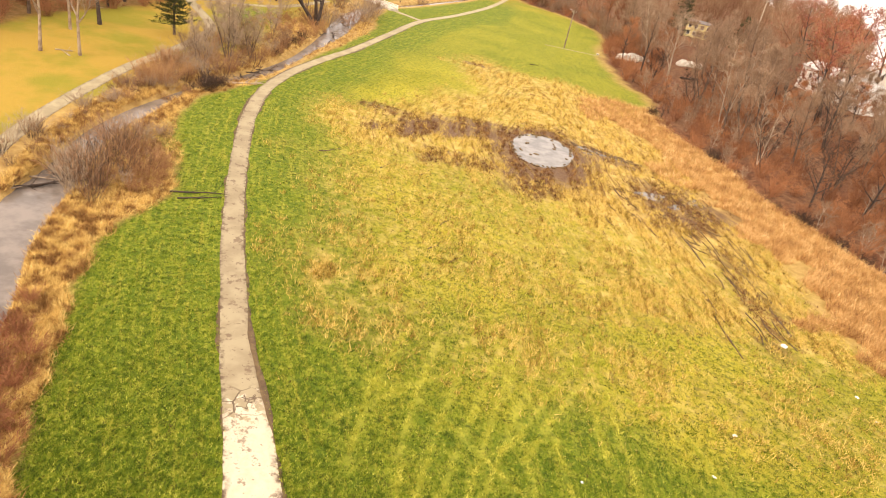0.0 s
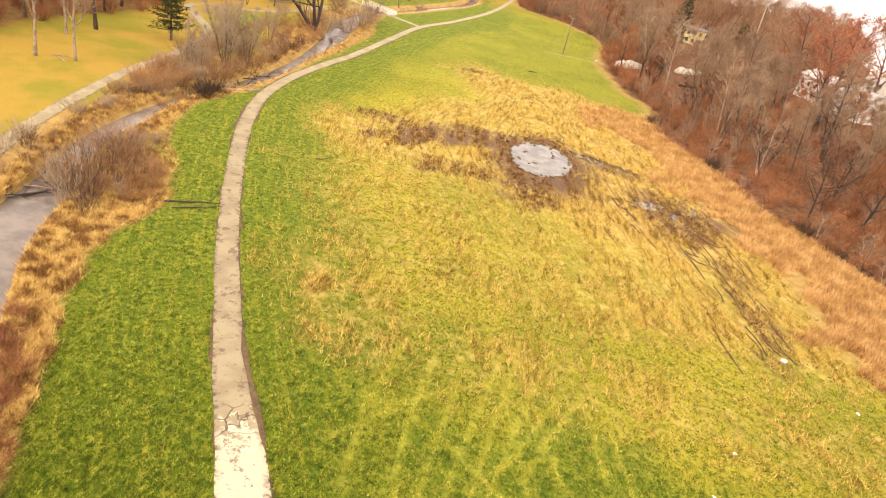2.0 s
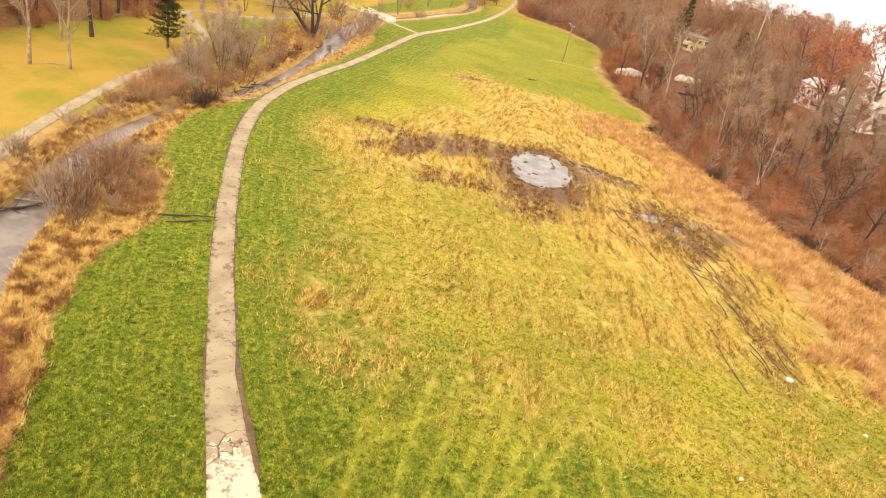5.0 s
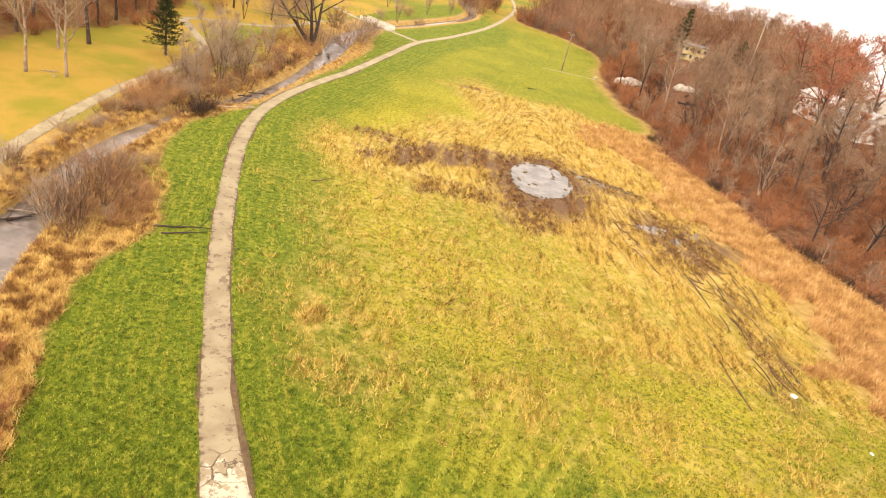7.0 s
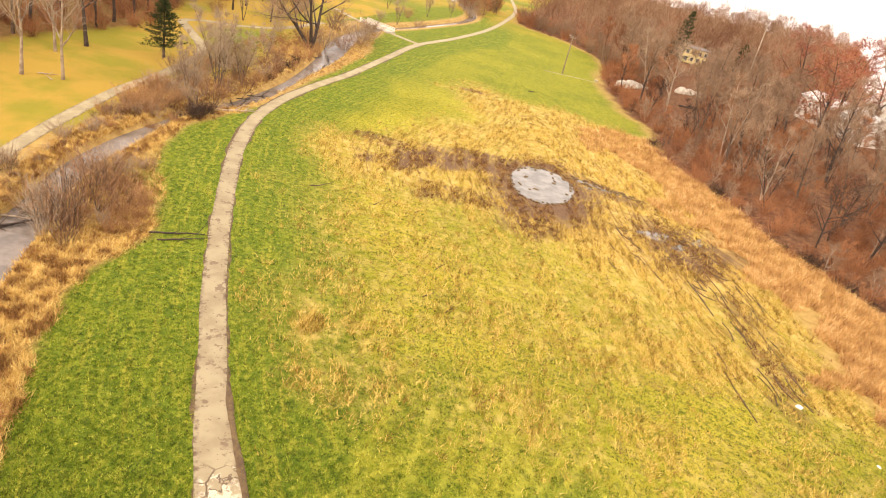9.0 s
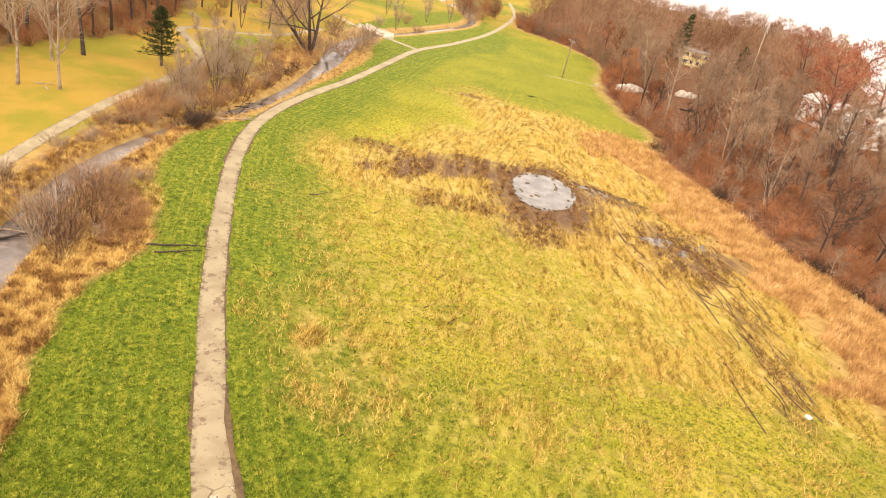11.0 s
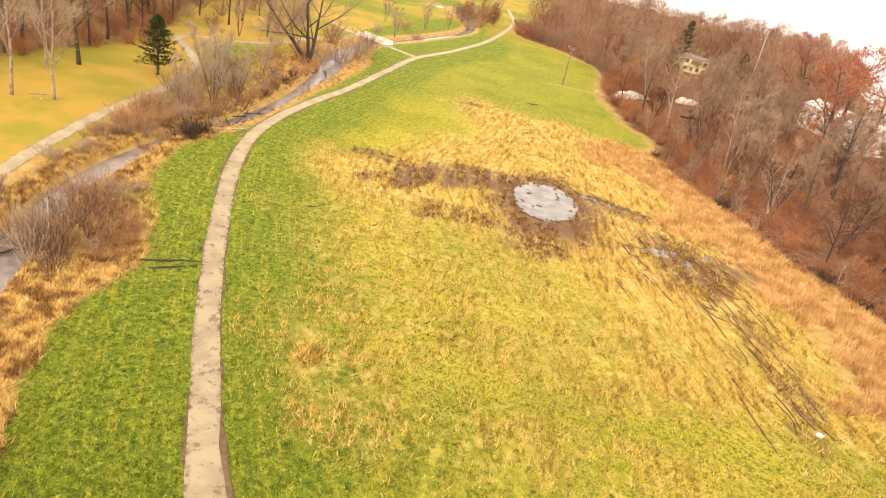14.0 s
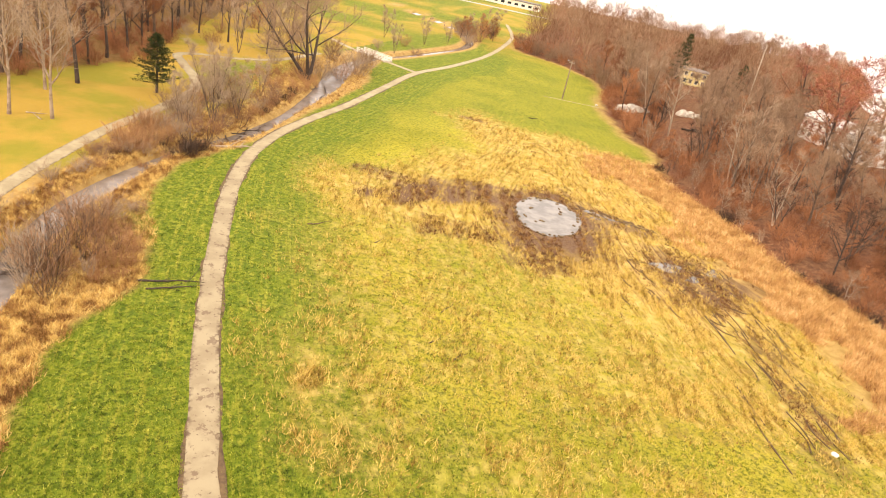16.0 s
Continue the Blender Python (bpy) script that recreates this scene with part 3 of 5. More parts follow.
def grass_stuff(name, x, y, count, hi, wide, spread, lean, mat, label, seed):
    """Many blades, each one narrow triangle or a bent pair, as one mesh."""
    rs = np.random.RandomState(seed)
    n = len(x)
    z = surface(x, y)[0]
    X, Y, Z = (np.repeat(a, count) for a in (x, y, z))
    m = n * count
    h = rs.uniform(*hi, m) * np.repeat(rs.uniform(0.7, 1.2, n), count)
    X, Y = X + rs.normal(0, spread, m), Y + rs.normal(0, spread, m)
    a = rs.uniform(0, 2 * np.pi, m)
    ux, uy = np.cos(a) * wide / 2, np.sin(a) * wide / 2
    tx, ty = rs.normal(0, lean, m) * h, rs.normal(0, lean, m) * h
    v = np.empty((m, 3, 3), np.float32)
    v[:, 0] = np.stack([X - ux, Y - uy, Z - 0.03], 1)
    v[:, 1] = np.stack([X + ux, Y + uy, Z - 0.03], 1)
    v[:, 2] = np.stack([X + tx, Y + ty, Z + h], 1)
    me = bpy.data.meshes.new(name)
    me.vertices.add(m * 3)
    me.vertices.foreach_set("co", v.ravel())
    me.loops.add(m * 3)
    me.loops.foreach_set("vertex_index", np.arange(m * 3, dtype=np.int32))
    me.polygons.add(m)
    me.polygons.foreach_set("loop_start", np.arange(0, m * 3, 3, dtype=np.int32))
    me.materials.append(mat)
    me.update(calc_edges=True)
    return tagged(new(name, me), label, "grass", kind="stuff")


def ribbon(name, line, half, lift, mat, seed, across=6, wobble=0.1, skirt=0.12, attr=None):
    """A strip along a line that lies on the ground, with worn edges and a skirt into the soil."""
    n = len(line)
    t = np.gradient(line[:, :2], axis=0)
    t /= np.linalg.norm(t, axis=1)[:, None]
    nx, ny = t[:, 1], -t[:, 0]
    s = np.arange(n) * 0.6
    lw = half + wobble * (fbm(s, s * 0 + 3, 2.5, seed) - 0.5) * 2
    rw = half + wobble * (fbm(s, s * 0 + 9, 2.5, seed + 5) - 0.5) * 2
    cols = []
    for k in range(across + 1):
        f = k / across
        off = -lw * (1 - f) + rw * f
        x, y = line[:, 0] + nx * off, line[:, 1] + ny * off
        cols.append(np.stack([x, y, ground_z(x, y) + lift + 0.03 * (1 - (2 * f - 1) ** 2)], 1))
    first, last = cols[0].copy(), cols[-1].copy()
    first[:, 2] -= skirt
    last[:, 2] -= skirt
    cols = [first] + cols + [last]
    w = len(cols)
    verts = np.stack(cols, 1).reshape(-1, 3)
    faces = [(i * w + k, i * w + k + 1, (i + 1) * w + k + 1, (i + 1) * w + k) for i in range(n - 1) for k in range(w - 1)]
    me = mesh_from(name, verts, faces, mat)
    if attr:
        c = np.ones((n, w, 4), np.float32)
        for i in range(n):
            near, damp = attr(line[i])
            for k in range(w):
                c[i, k, :3] = near, damp, 1.0 if k < 2 or k > w - 3 else 0.0
        me.color_attributes.new("along", "FLOAT_COLOR", "POINT").data.foreach_set("color", c.ravel())
    return new(name, me)


# ---- ground ----
def axis(lo, hi, fine, reach):
    a = list(np.arange(lo, hi + fine, fine))
    d, right, left = fine, [a[-1]], [a[0]]
    while right[-1] < reach:
        d *= 1.18
        right.append(right[-1] + d)
    d = fine
    while left[-1] > -reach:
        d *= 1.18
        left.append(left[-1] - d)
    return np.array(left[:0:-1] + a + right[1:])


def zones(x, y):
    big, mid = fbm(x, y, 16, 21), fbm(x, y, 5, 31)
    p, _ = distance_to(MAIN_PATH[::3], x, y)
    b, _ = distance_to(BANK_EDGE, x, y)
    w, _ = distance_to(WOOD_EDGE, x, y)
    lp, _ = distance_to(LEFT_PATH, x, y)
    lw, _ = distance_to(LEFT_WOOD, x, y)
    rv, ri = distance_to(RIVER, x, y)
    rv = np.abs(rv) - RIVER[ri, 2]
    d = inside(DRY, x, y) + (big - 0.5) * 12 + (mid - 0.5) * 6
    dry = smooth(-5, 7, d) * (0.27 + 0.18 * smooth(-4, 20, x) + 0.5 * smooth(74, 94, y + (big - 0.5) * 20) + 0.2 * smooth(8, 28, x))
    dry = np.maximum(dry, 0.62 * smooth(1.3, 0.3, ((x + 13.2 + 0.29 * (y - 52)) / 1.5) ** 2 + ((y - 52) / 4.8) ** 2 + (mid - 0.5) * 1.2))
    dry = np.maximum(dry, 0.36 * smooth(38, 50, y) * smooth(-12, 2, x + (big - 0.5) * 10) * smooth(60, 46, y))
    dry = np.maximum(dry, 0.32 * smooth(1.3, 0.3, np.hypot((x + 7.5) / 6, (y - 50) / 10) + (mid - 0.5) * 1.2))
    mud = smooth(1.7, 0.9, np.hypot((x - 5.5) / 7.0, (y - 101.5) / 12) + (mid - 0.5) * 0.7)
    mud = np.maximum(mud, 0.95 * smooth(1.3, 0.6, np.hypot((x + 9) / 12, (y - 105 - 0.33 * (x + 9)) / 7) + (mid - 0.5) * 1.9))
    mud = np.maximum(mud, 0.75 * smooth(1.3, 0.6, np.hypot((x - 15.5) / 8, (y - 109 + 0.25 * (x - 15.5)) / 2.9) + (mid - 0.5) * 0.9))
    mud = np.maximum(mud, 0.9 * smooth(1.4, 0.5, np.hypot((x - 26) / 7, (y - 94) / 9) + (mid - 0.5) * 1.2))
    mud = np.maximum(mud, 0.44 * smooth(1.3, 0.5, np.hypot((x - 31.5 + 0.06 * (y - 72)) / 3.4, (y - 73) / 13) + (mid - 0.5) * 1.0))
    mud = np.maximum(mud, 0.5 * smooth(1.3, 0.6, np.hypot((x + 8) / 9, (y - 90 - 0.33 * (x + 8)) / 4.2) + (mid - 0.5) * 2.2))
    mud = np.maximum(mud, 0.7 * smooth(1.3, 0.6, np.hypot((x + 13.2) / 3.2, (y - 153) / 1.5) + (mid - 0.5)))
    lush = np.maximum(smooth(15, 7, np.abs(p) + (big - 0.5) * 12), smooth(54, 34, y + 0.35 * np.abs(x + 4) + 0.5 * np.maximum(0, x - 8) + (big - 0.5) * 26) * 0.75 * smooth(20, 6, x))
    lush = np.maximum(lush, 0.5 * smooth(120, 150, y + (big - 0.5) * 60))
    lush = np.maximum(lush, smooth(0, 1, -p) * 0.95)
    lush = np.maximum(lush, smooth(1.25, 0.65, np.hypot((x - 14) / 15, (y - 32) / 11.5) + (mid - 0.5) * 0.9))
    litter = smooth(-0.5, 2.5, w + (mid - 0.5) * 4)
    litter = np.maximum(litter, 0.75 * smooth(1, -3, lw + (mid - 0.5) * 6))
    bank = smooth(0.8, -0.8, b + (mid - 0.5) * 2.2) * np.maximum(smooth(75, 60, y), smooth(10 - 7 * smooth(195, 215, y), 4 - 3 * smooth(195, 215, y), rv + (big - 0.5) * 14 * smooth(230, 200, y))) * smooth(-1.2, 0.4, lp + (mid - 0.5) * 3 - 1.5 * smooth(60, 130, y))
    bank = np.maximum(bank, smooth(3.0, 1.0, rv))
    bank = np.maximum(bank, 0.9 * smooth(-17, -12, w + 8 * smooth(86, 62, y) - 3 * smooth(98, 110, y) + (big - 0.5) * 8) * smooth(150, 128, y))
    bank = np.maximum(bank, 0.8 * smooth(-3.5, 0.5, w + (mid - 0.5) * 3) * smooth(330, 300, y))
    gold = smooth(9, -0.5, lp - 6 * (big - 0.5)) * smooth(260, 240, y) * smooth(30, 60, y) * 0.9 + 0.75 * smooth(250, 300, y) * smooth(0.42, 0.56, big)
    return np.clip(np.stack([dry, mud, lush], -1), 0, 1), np.clip(np.stack([litter, bank, gold], -1), 0, 1)


GRID = []


def flow_at(x, y):
    """Runs across the mown rows, which follow the path on one side and the ditch on the other."""
    right = smooth(4, 30, x + 0.12 * (y - 60))
    return distance_to(MAIN_PATH[::3], x, y)[0] * (1 - right) - distance_to(WOOD_EDGE, x, y)[0] * right


def build_ground():
    ax, ay = axis(-95, 72, 0.62, 4200), axis(14, 262, 0.62, 4200)
    X, Y = np.meshgrid(ax, ay)
    x, y = X.ravel(), Y.ravel()
    nx, ny = len(ax), len(ay)
    v = np.stack([x, y, ground_z(x, y)], 1).astype(np.float32)
    q = (np.arange(ny - 1)[:, None] * nx + np.arange(nx - 1)).ravel()
    f = np.stack([q, q + 1, q + 1 + nx, q + nx], 1).astype(np.int32)
    me = bpy.data.meshes.new("ground")
    me.vertices.add(len(v))
    me.vertices.foreach_set("co", v.ravel())
    me.loops.add(f.size)
    me.loops.foreach_set("vertex_index", f.ravel())
    me.polygons.add(len(f))
    me.polygons.foreach_set("loop_start", np.arange(0, f.size, 4, dtype=np.int32))
    me.polygons.foreach_set("use_smooth", np.ones(len(f), bool))
    me.materials.append(M_GROUND)
    me.update(calc_edges=True)
    a, b = zones(x, y)
    GRID.extend([ax, ay, v[:, 2].reshape(ny, nx), a.reshape(ny, nx, 3), b.reshape(ny, nx, 3)])
    flow = flow_at(x, y)
    press = np.zeros(len(x), np.float32)
    close = (x > -12) & (x < 30) & (y > 20) & (y < 60)
    for line in TRACKS:
        d = np.abs(distance_to(line, x[close], y[close])[0])
        press[close] = np.maximum(press[close], smooth(0.6, 0.05, d))
    me.attributes.new("pressed", "FLOAT", "POINT").data.foreach_set("value", press)
    me.attributes.new("flow", "FLOAT", "POINT").data.foreach_set("value", flow.astype(np.float32))
    for key, z in (("zone_a", a), ("zone_b", b)):
        c = np.ones((len(x), 4), np.float32)
        c[:, :3] = z
        me.color_attributes.new(key, "FLOAT_COLOR", "POINT").data.foreach_set("color", c.ravel())
    return tagged(new("ground", me), "meadow of green turf, straw and mud", "ground", kind="structure")


build_ground()


def surface(x, y):
    """Height of the ground and its zones, read off the grid."""
    gx, gy, Z, A, B = GRID
    x, y = np.atleast_1d(np.asarray(x, float)), np.atleast_1d(np.asarray(y, float))
    i, j = np.clip(np.searchsorted(gx, x) - 1, 0, len(gx) - 2), np.clip(np.searchsorted(gy, y) - 1, 0, len(gy) - 2)
    u, v = (x - gx[i]) / (gx[i + 1] - gx[i]), (y - gy[j]) / (gy[j + 1] - gy[j])

    def pick(T):
        uu, vv = (u, v) if T.ndim == 2 else (u[:, None], v[:, None])
        return (T[j, i] * (1 - uu) + T[j, i + 1] * uu) * (1 - vv) + (T[j + 1, i] * (1 - uu) + T[j + 1, i + 1] * uu) * vv

    return pick(Z), pick(A), pick(B)


def level(x, y):
    return float(surface(x, y)[0][0])


def main_look(p):
    near = float(np.clip((38.5 - p[1]) / 12, 0, 1))
    damp = float(smooth(125, 70, p[1]))
    return near, damp


tagged(ribbon("path", MAIN_PATH, path_half(MAIN_PATH[:, 1]), 0.035, M_PATH, 11, attr=main_look), "narrow tan footpath, damp and stained with mud", "path", kind="structure")
tagged(ribbon("path_branch", SIDE_PATH, 1.0, 0.02, M_PATH, 12, attr=lambda p: (0, 0)), "pale tan footpath leading to the bridge", "path", kind="structure")
tagged(ribbon("path_beyond_river", LEFT_PATH, 1.02, 0.03, M_PATH, 13, attr=lambda p: (0, 0.25)), "tan footpath along a golden lawn", "path", kind="structure")
tagged(ribbon("path_verge", MAIN_PATH[120:480], path_half(MAIN_PATH[120:480, 1]) + 0.12, 0.012, M_SOIL, 14, across=2, wobble=0.5), "dark soil verge under the footpath's edges", "verge", kind="structure")


def path_margin():
    """Churned mud that has slumped over the path's edge at the near end."""
    line = MAIN_PATH[(MAIN_PATH[:, 1] > 29.5) & (MAIN_PATH[:, 1] < 42.5)]
    t = np.gradient(line, axis=0)
    t /= np.linalg.norm(t, axis=1)[:, None]
    off = path_half(line[:, 1]) - 0.02
    edge = np.stack([line[:, 0] + t[:, 1] * off, line[:, 1] - t[:, 0] * off], 1)
    taper = 0.20 * np.minimum(1, np.minimum(np.arange(len(line)), np.arange(len(line))[::-1]) / 4) + 0.03
    tagged(ribbon("path_mud", edge, taper, 0.075, M_SOIL, 15, across=3, wobble=0.24), "dark churned mud along the footpath's edge", "mud", kind="structure")


path_margin()


def build_water():
    n = len(RIVER)
    t = np.gradient(RIVER[:, :2], axis=0)
    t /= np.linalg.norm(t, axis=1)[:, None]
    w = RIVER[:, 2] + 0.5
    verts = []
    for k in (-1, -0.33, 0.33, 1):
        verts.append(np.stack([RIVER[:, 0] + t[:, 1] * w * k, RIVER[:, 1] - t[:, 0] * w * k, np.full(n, -0.72)], 1))
    v = np.stack(verts, 1).reshape(-1, 3)
    f = [(i * 4 + k, i * 4 + k + 1, i * 4 + k + 5, i * 4 + k + 4) for i in range(n - 1) for k in range(3)]
    tagged(new("water_river", mesh_from("water_river", v, f, M_RIVER)), "still grey-brown river water between grassy banks", "river", kind="structure")
    rng = random.Random(8)
    ring = []
    for k in range(64):
        a = k / 64 * 6.283
        r = 1 + 0.03 * math.sin(3 * a + 1) + 0.02 * math.sin(7 * a) + rng.uniform(-0.015, 0.015)
        ring.append((5.1 + 5.0 * r * math.cos(a), 104.2 + 7.9 * r * math.sin(a), -0.07))
    me = mesh_from("water_pond", ring + [(5.1, 104.2, -0.07)], [(k, (k + 1) % 64, 64) for k in range(64)], M_POND)
    tagged(new("water_pond", me), "shallow pale puddle with clods in a muddy hollow", "pond", kind="structure")


    wet = [(22.0, 95.6, 2.3, 1.5, 20), (25.2, 93.6, 1.3, 0.7, 60), (11.6, 110.6, 1.0, 0.5, 10), (13.6, 110.0, 1.1, 0.4, -20), (15.4, 109.3, 0.9, 0.45, 15), (17.6, 109.0, 0.8, 0.3, -10), (12.6, 108.2, 0.8, 0.4, 0), (28.6, 97.6, 1.6, 0.7, 70)]
    for k, (cx, cy, a, b, turn) in enumerate(wet):
        ring = []
        for j in range(28):
            t = j / 28 * 6.283
            r = 1 + 0.16 * math.sin(3 * t + k) + 0.1 * math.sin(5 * t + 2 * k) + rng.uniform(-0.06, 0.06)
            u, v = a * r * math.cos(t), b * r * math.sin(t)
            c, s = math.cos(radians(turn)), math.sin(radians(turn))
            ring.append((cx + u * c - v * s, cy + u * s + v * c, 0))
        zs = ground_z(np.array([p[0] for p in ring]), np.array([p[1] for p in ring]))
        ring = [(p[0], p[1], float(z) + 0.03) for p, z in zip(ring, zs)]
        mid = (cx, cy, float(ground_z(np.array([cx]), np.array([cy]))[0]) + 0.05)
        me = mesh_from("water_puddle", ring + [mid], [(j, (j + 1) % 28, 28) for j in range(28)], M_POND)
        tagged(new("water_puddle", me), "small shallow grey puddle in trampled straw", "puddle", kind="structure")


build_water()


# ---- trees and shrubs ----
def scatter(n_try, lo, hi, test, gap, seed, taken=None):
    """Random places that keep a distance from one another."""
    rs = np.random.RandomState(seed)
    x, y = rs.uniform(lo[0], hi[0], n_try), rs.uniform(lo[1], hi[1], n_try)
    ok = test(x, y)
    kept = list(taken or [])
    out = []
    for px, py in zip(x[ok], y[ok]):
        if all((px - a) ** 2 + (py - b) ** 2 > gap * gap for a, b in kept):
            kept.append((px, py))
            out.append((float(px), float(py)))
    return out


def put(base, x, y, turn, size=1.0, sink=0.0, tilt=0.0, lean=0.0):
    return copy_thing_scaled(base, x, y, level(x, y) - sink, turn, size, tilt, lean)


def copy_thing_scaled(base, x, y, z, turn, size, tilt, lean):
    """A copy of another size; lean: degrees towards the open meadow."""
    ob = copy_thing(base, pose(x, y, z, 0, -lean, 0) @ pose(0, 0, 0, tilt, 0, turn))
    ob.scale = (size, size, size)
    return ob


def place(base, x, y, turn=0.0):
    """Stands the first of its kind at its own place."""
    base.matrix_basis = pose(x, y, level(x, y), 0, 0, turn)
    return base


def wood_depth(x, y):
    return distance_to(WOOD_EDGE, np.asarray(x), np.asarray(y))[0]


def clear_of_houses(x, y):
    front = ((np.abs(x - 0.41 * y) < 11) & (y > 105) & (y < 226) & (np.sin(x * 7.3 + y * 3.1) < 0.93)) | ((np.abs(x - 0.197 * y) < 5.5) & (y > 165) & (y < 300))
    front |= (np.hypot(x - 26, y - 206) < 6) | (np.hypot(x - 45, y - 219) < 6)
    return ~front & (np.hypot(x - 58, y - 292) > 13) & (np.hypot(x - 90, y - 214) > 15) & (np.hypot(x - 112, y - 246) > 12)


rng = random.Random(5)
# woods on the rise beyond the meadow
kinds = [bare_tree("bare_tree", 100 + k, 22, (M_BARK, M_BARK_DARK)[k % 2], M_TWIG, "tall leafless grey-brown tree in the brown woods", 0.32, 0.28, limbs=12, boughs=7, sprays=17, girth=0.013, steep=(0.7, 1.6)) for k in range(4)]
kinds += [bare_tree("bare_tree", 110 + k, 20, M_BARK, M_TWIG, "leafless grey-brown tree with forked trunks in the woods", 0.3, 0.3, limbs=7, boughs=7, sprays=18, girth=0.008, fork=2, steep=(0.6, 1.5), splay=0.15) for k in range(2)]
kinds += [bare_tree("bare_tree", 120 + k, 17, M_BARK_DARK, M_TWIG_RED, "leafless red-brown tree in the brown woods", 0.42, 0.2, limbs=12, boughs=8, sprays=20, girth=0.012, steep=(0.5, 1.2)) for k in range(2)]
spots = scatter(5000, (14, 70), (175, 262), lambda x, y: (wood_depth(x, y) > 5 + 9 * smooth(175, 150, y)) & (x < 0.66 * y + 12) & ((x < 0.4 * y) | (y < 185)) & clear_of_houses(x, y), 6.8, 61)
spots.sort(key=lambda p: math.hypot(*p))
used = set()
for k, (x, y) in enumerate(spots[:160]):
    base = kinds[k % 8] if rng.random() < 0.7 else kinds[rng.randrange(8)]
    if k % 8 not in used and base is kinds[k % 8]:
        used.add(k % 8)
        ob = place(base, x, y, rng.uniform(0, 360))
    else:
        ob = put(base, x, y, rng.uniform(0, 360), rng.uniform(0.7, 1.12) * (0.8 if x > 0.15 * y and y > 170 else 1), tilt=rng.uniform(-3, 3), lean=rng.uniform(3, 9))
    tagged(ob, group="trees of the woods")
WOOD_SPOTS = spots[:160]

# pale crooked trees at the wood's edge
pale = bare_tree("pale_tree", 141, 23, M_BARK_PALE, M_TWIG_PALE, "pale-barked leafless tree leaning out of the brush", 0.3, 0.22, limbs=8, boughs=5, sprays=8, girth=0.009, fork=2, steep=(0.7, 1.6), splay=0.12)
place(pale, 41, 147, 30)
pale.matrix_basis = pale.matrix_basis @ pose(0, 0, 0, 3, -4, 0)
for x, y, s, t in ((34, 186, 0.95, 100), (45, 128, 0.7, 200), (31, 212, 0.9, 10)):
    put(pale, x, y, t, s, tilt=rng.uniform(-4, 4), lean=7)

# dark trees with crooked limbs, in front of the houses and at the ditch
dark = bare_tree("dark_tree", 145, 13, M_BARK_DARK, M_TWIG_DARK, "dark-limbed crooked leafless tree in the brush", 0.5, 0.2, limbs=8, boughs=5, sprays=9, girth=0.013, fork=2, steep=(0.5, 1.4), splay=0.25)
place(dark, 49.5, 110, 40)
for x, y, z, t in ((45.5, 127, 0.8, 120), (57, 122, 0.9, 210), (70, 168, 1.1, 300), (77, 181, 1.2, 20), (64, 150, 0.8, 80), (36, 160, 0.8, 160), (29, 178, 0.8, 250)):
    put(dark, x, y, t, z, lean=4)

# red-leaved trees
red = bare_tree("red_tree", 151, 23, M_BARK_DARK, M_TWIG_RED, "tree with a crown of thin dull red leaves", 0.55, 0.2, limbs=12, boughs=7, sprays=12, leaf=M_REDLEAF)
place(red, 66, 172, 0)
for x, y, s, t in ((74, 186, 1.25, 80), (80, 199, 1.3, 170), (96, 240, 1.3, 250), (104, 232, 1.3, 20), (86, 252, 1.25, 130)):
    put(red, x, y, t, s, lean=5)
tagged(red, group="red trees")

bank_shrub_far = shrub("brush_shrub", 231, 3.8, 46, M_TWIG, "tall grey-brown leafless shrub at the far end of the field", 0.6, 0.05, 14)
place(bank_shrub_far, 22, 238)
# red-brown brush under the trees
brush = [shrub("brush_shrub", 200 + k, 3.4, 42, M_TWIG_RED, "dense red-brown leafless shrub in leaf litter", 0.8, 0.045, 15) for k in range(4)]
bs = scatter(4500, (12, 60), (130, 240), lambda x, y: (wood_depth(x, y) > 0.8) & (x < 0.64 * y + 8) & clear_of_houses(x, y), 3.2, 71)
bs.sort(key=lambda p: float(wood_depth(np.array([p[0]]), np.array([p[1]]))[0]) + 0.12 * p[1])
for k, (x, y) in enumerate(bs[:300]):
    b = brush[k % 4]
    ob = place(b, x, y) if k < 4 else put(b, x, y, rng.uniform(0, 360), rng.uniform(0.55, 1.25))
    tagged(ob, group="brush of the woods")

sapling = [bare_tree("sapling", 260 + k, 6.5, (M_BARK_PALE, M_BARK_DARK)[k], (M_TWIG, M_TWIG_RED)[k], "thin leafless sapling at the edge of the woods", 0.34, 0.2, limbs=6, boughs=4, sprays=8, girth=0.008, fork=3, steep=(0.5, 1.5), splay=0.22) for k in range(2)]
for k, (x, y) in enumerate(scatter(1600, (22, 66), (105, 175), lambda x, y: (wood_depth(x, y) > 1.5) & (wood_depth(x, y) < 26) & (x < 0.62 * y + 6) & clear_of_houses(x, y), 3.4, 79)[:110]):
    ob = place(sapling[k], x, y) if k < 2 else put(sapling[(k * 7) % 3 % 2], x, y, rng.uniform(0, 360), rng.uniform(0.5, 1.15), tilt=rng.uniform(-8, 8), lean=rng.uniform(0, 10))
    tagged(ob, group="saplings of the wood edge")
ends = scatter(500, (-16, 225), (60, 300), lambda x, y: (wood_depth(x, y) > 0.5) & (wood_depth(x, y) < 22) & clear_of_houses(x, y), 4.2, 77)
for k, (x, y) in enumerate(ends[:70]):
    tagged(put((bank_shrub_far, brush[k % 4])[k % 2], x, y, rng.uniform(0, 360), rng.uniform(1.1, 2.0)), "tall grey-brown leafless shrub at the far end of the field", group="far thicket").name = "thicket_shrub"

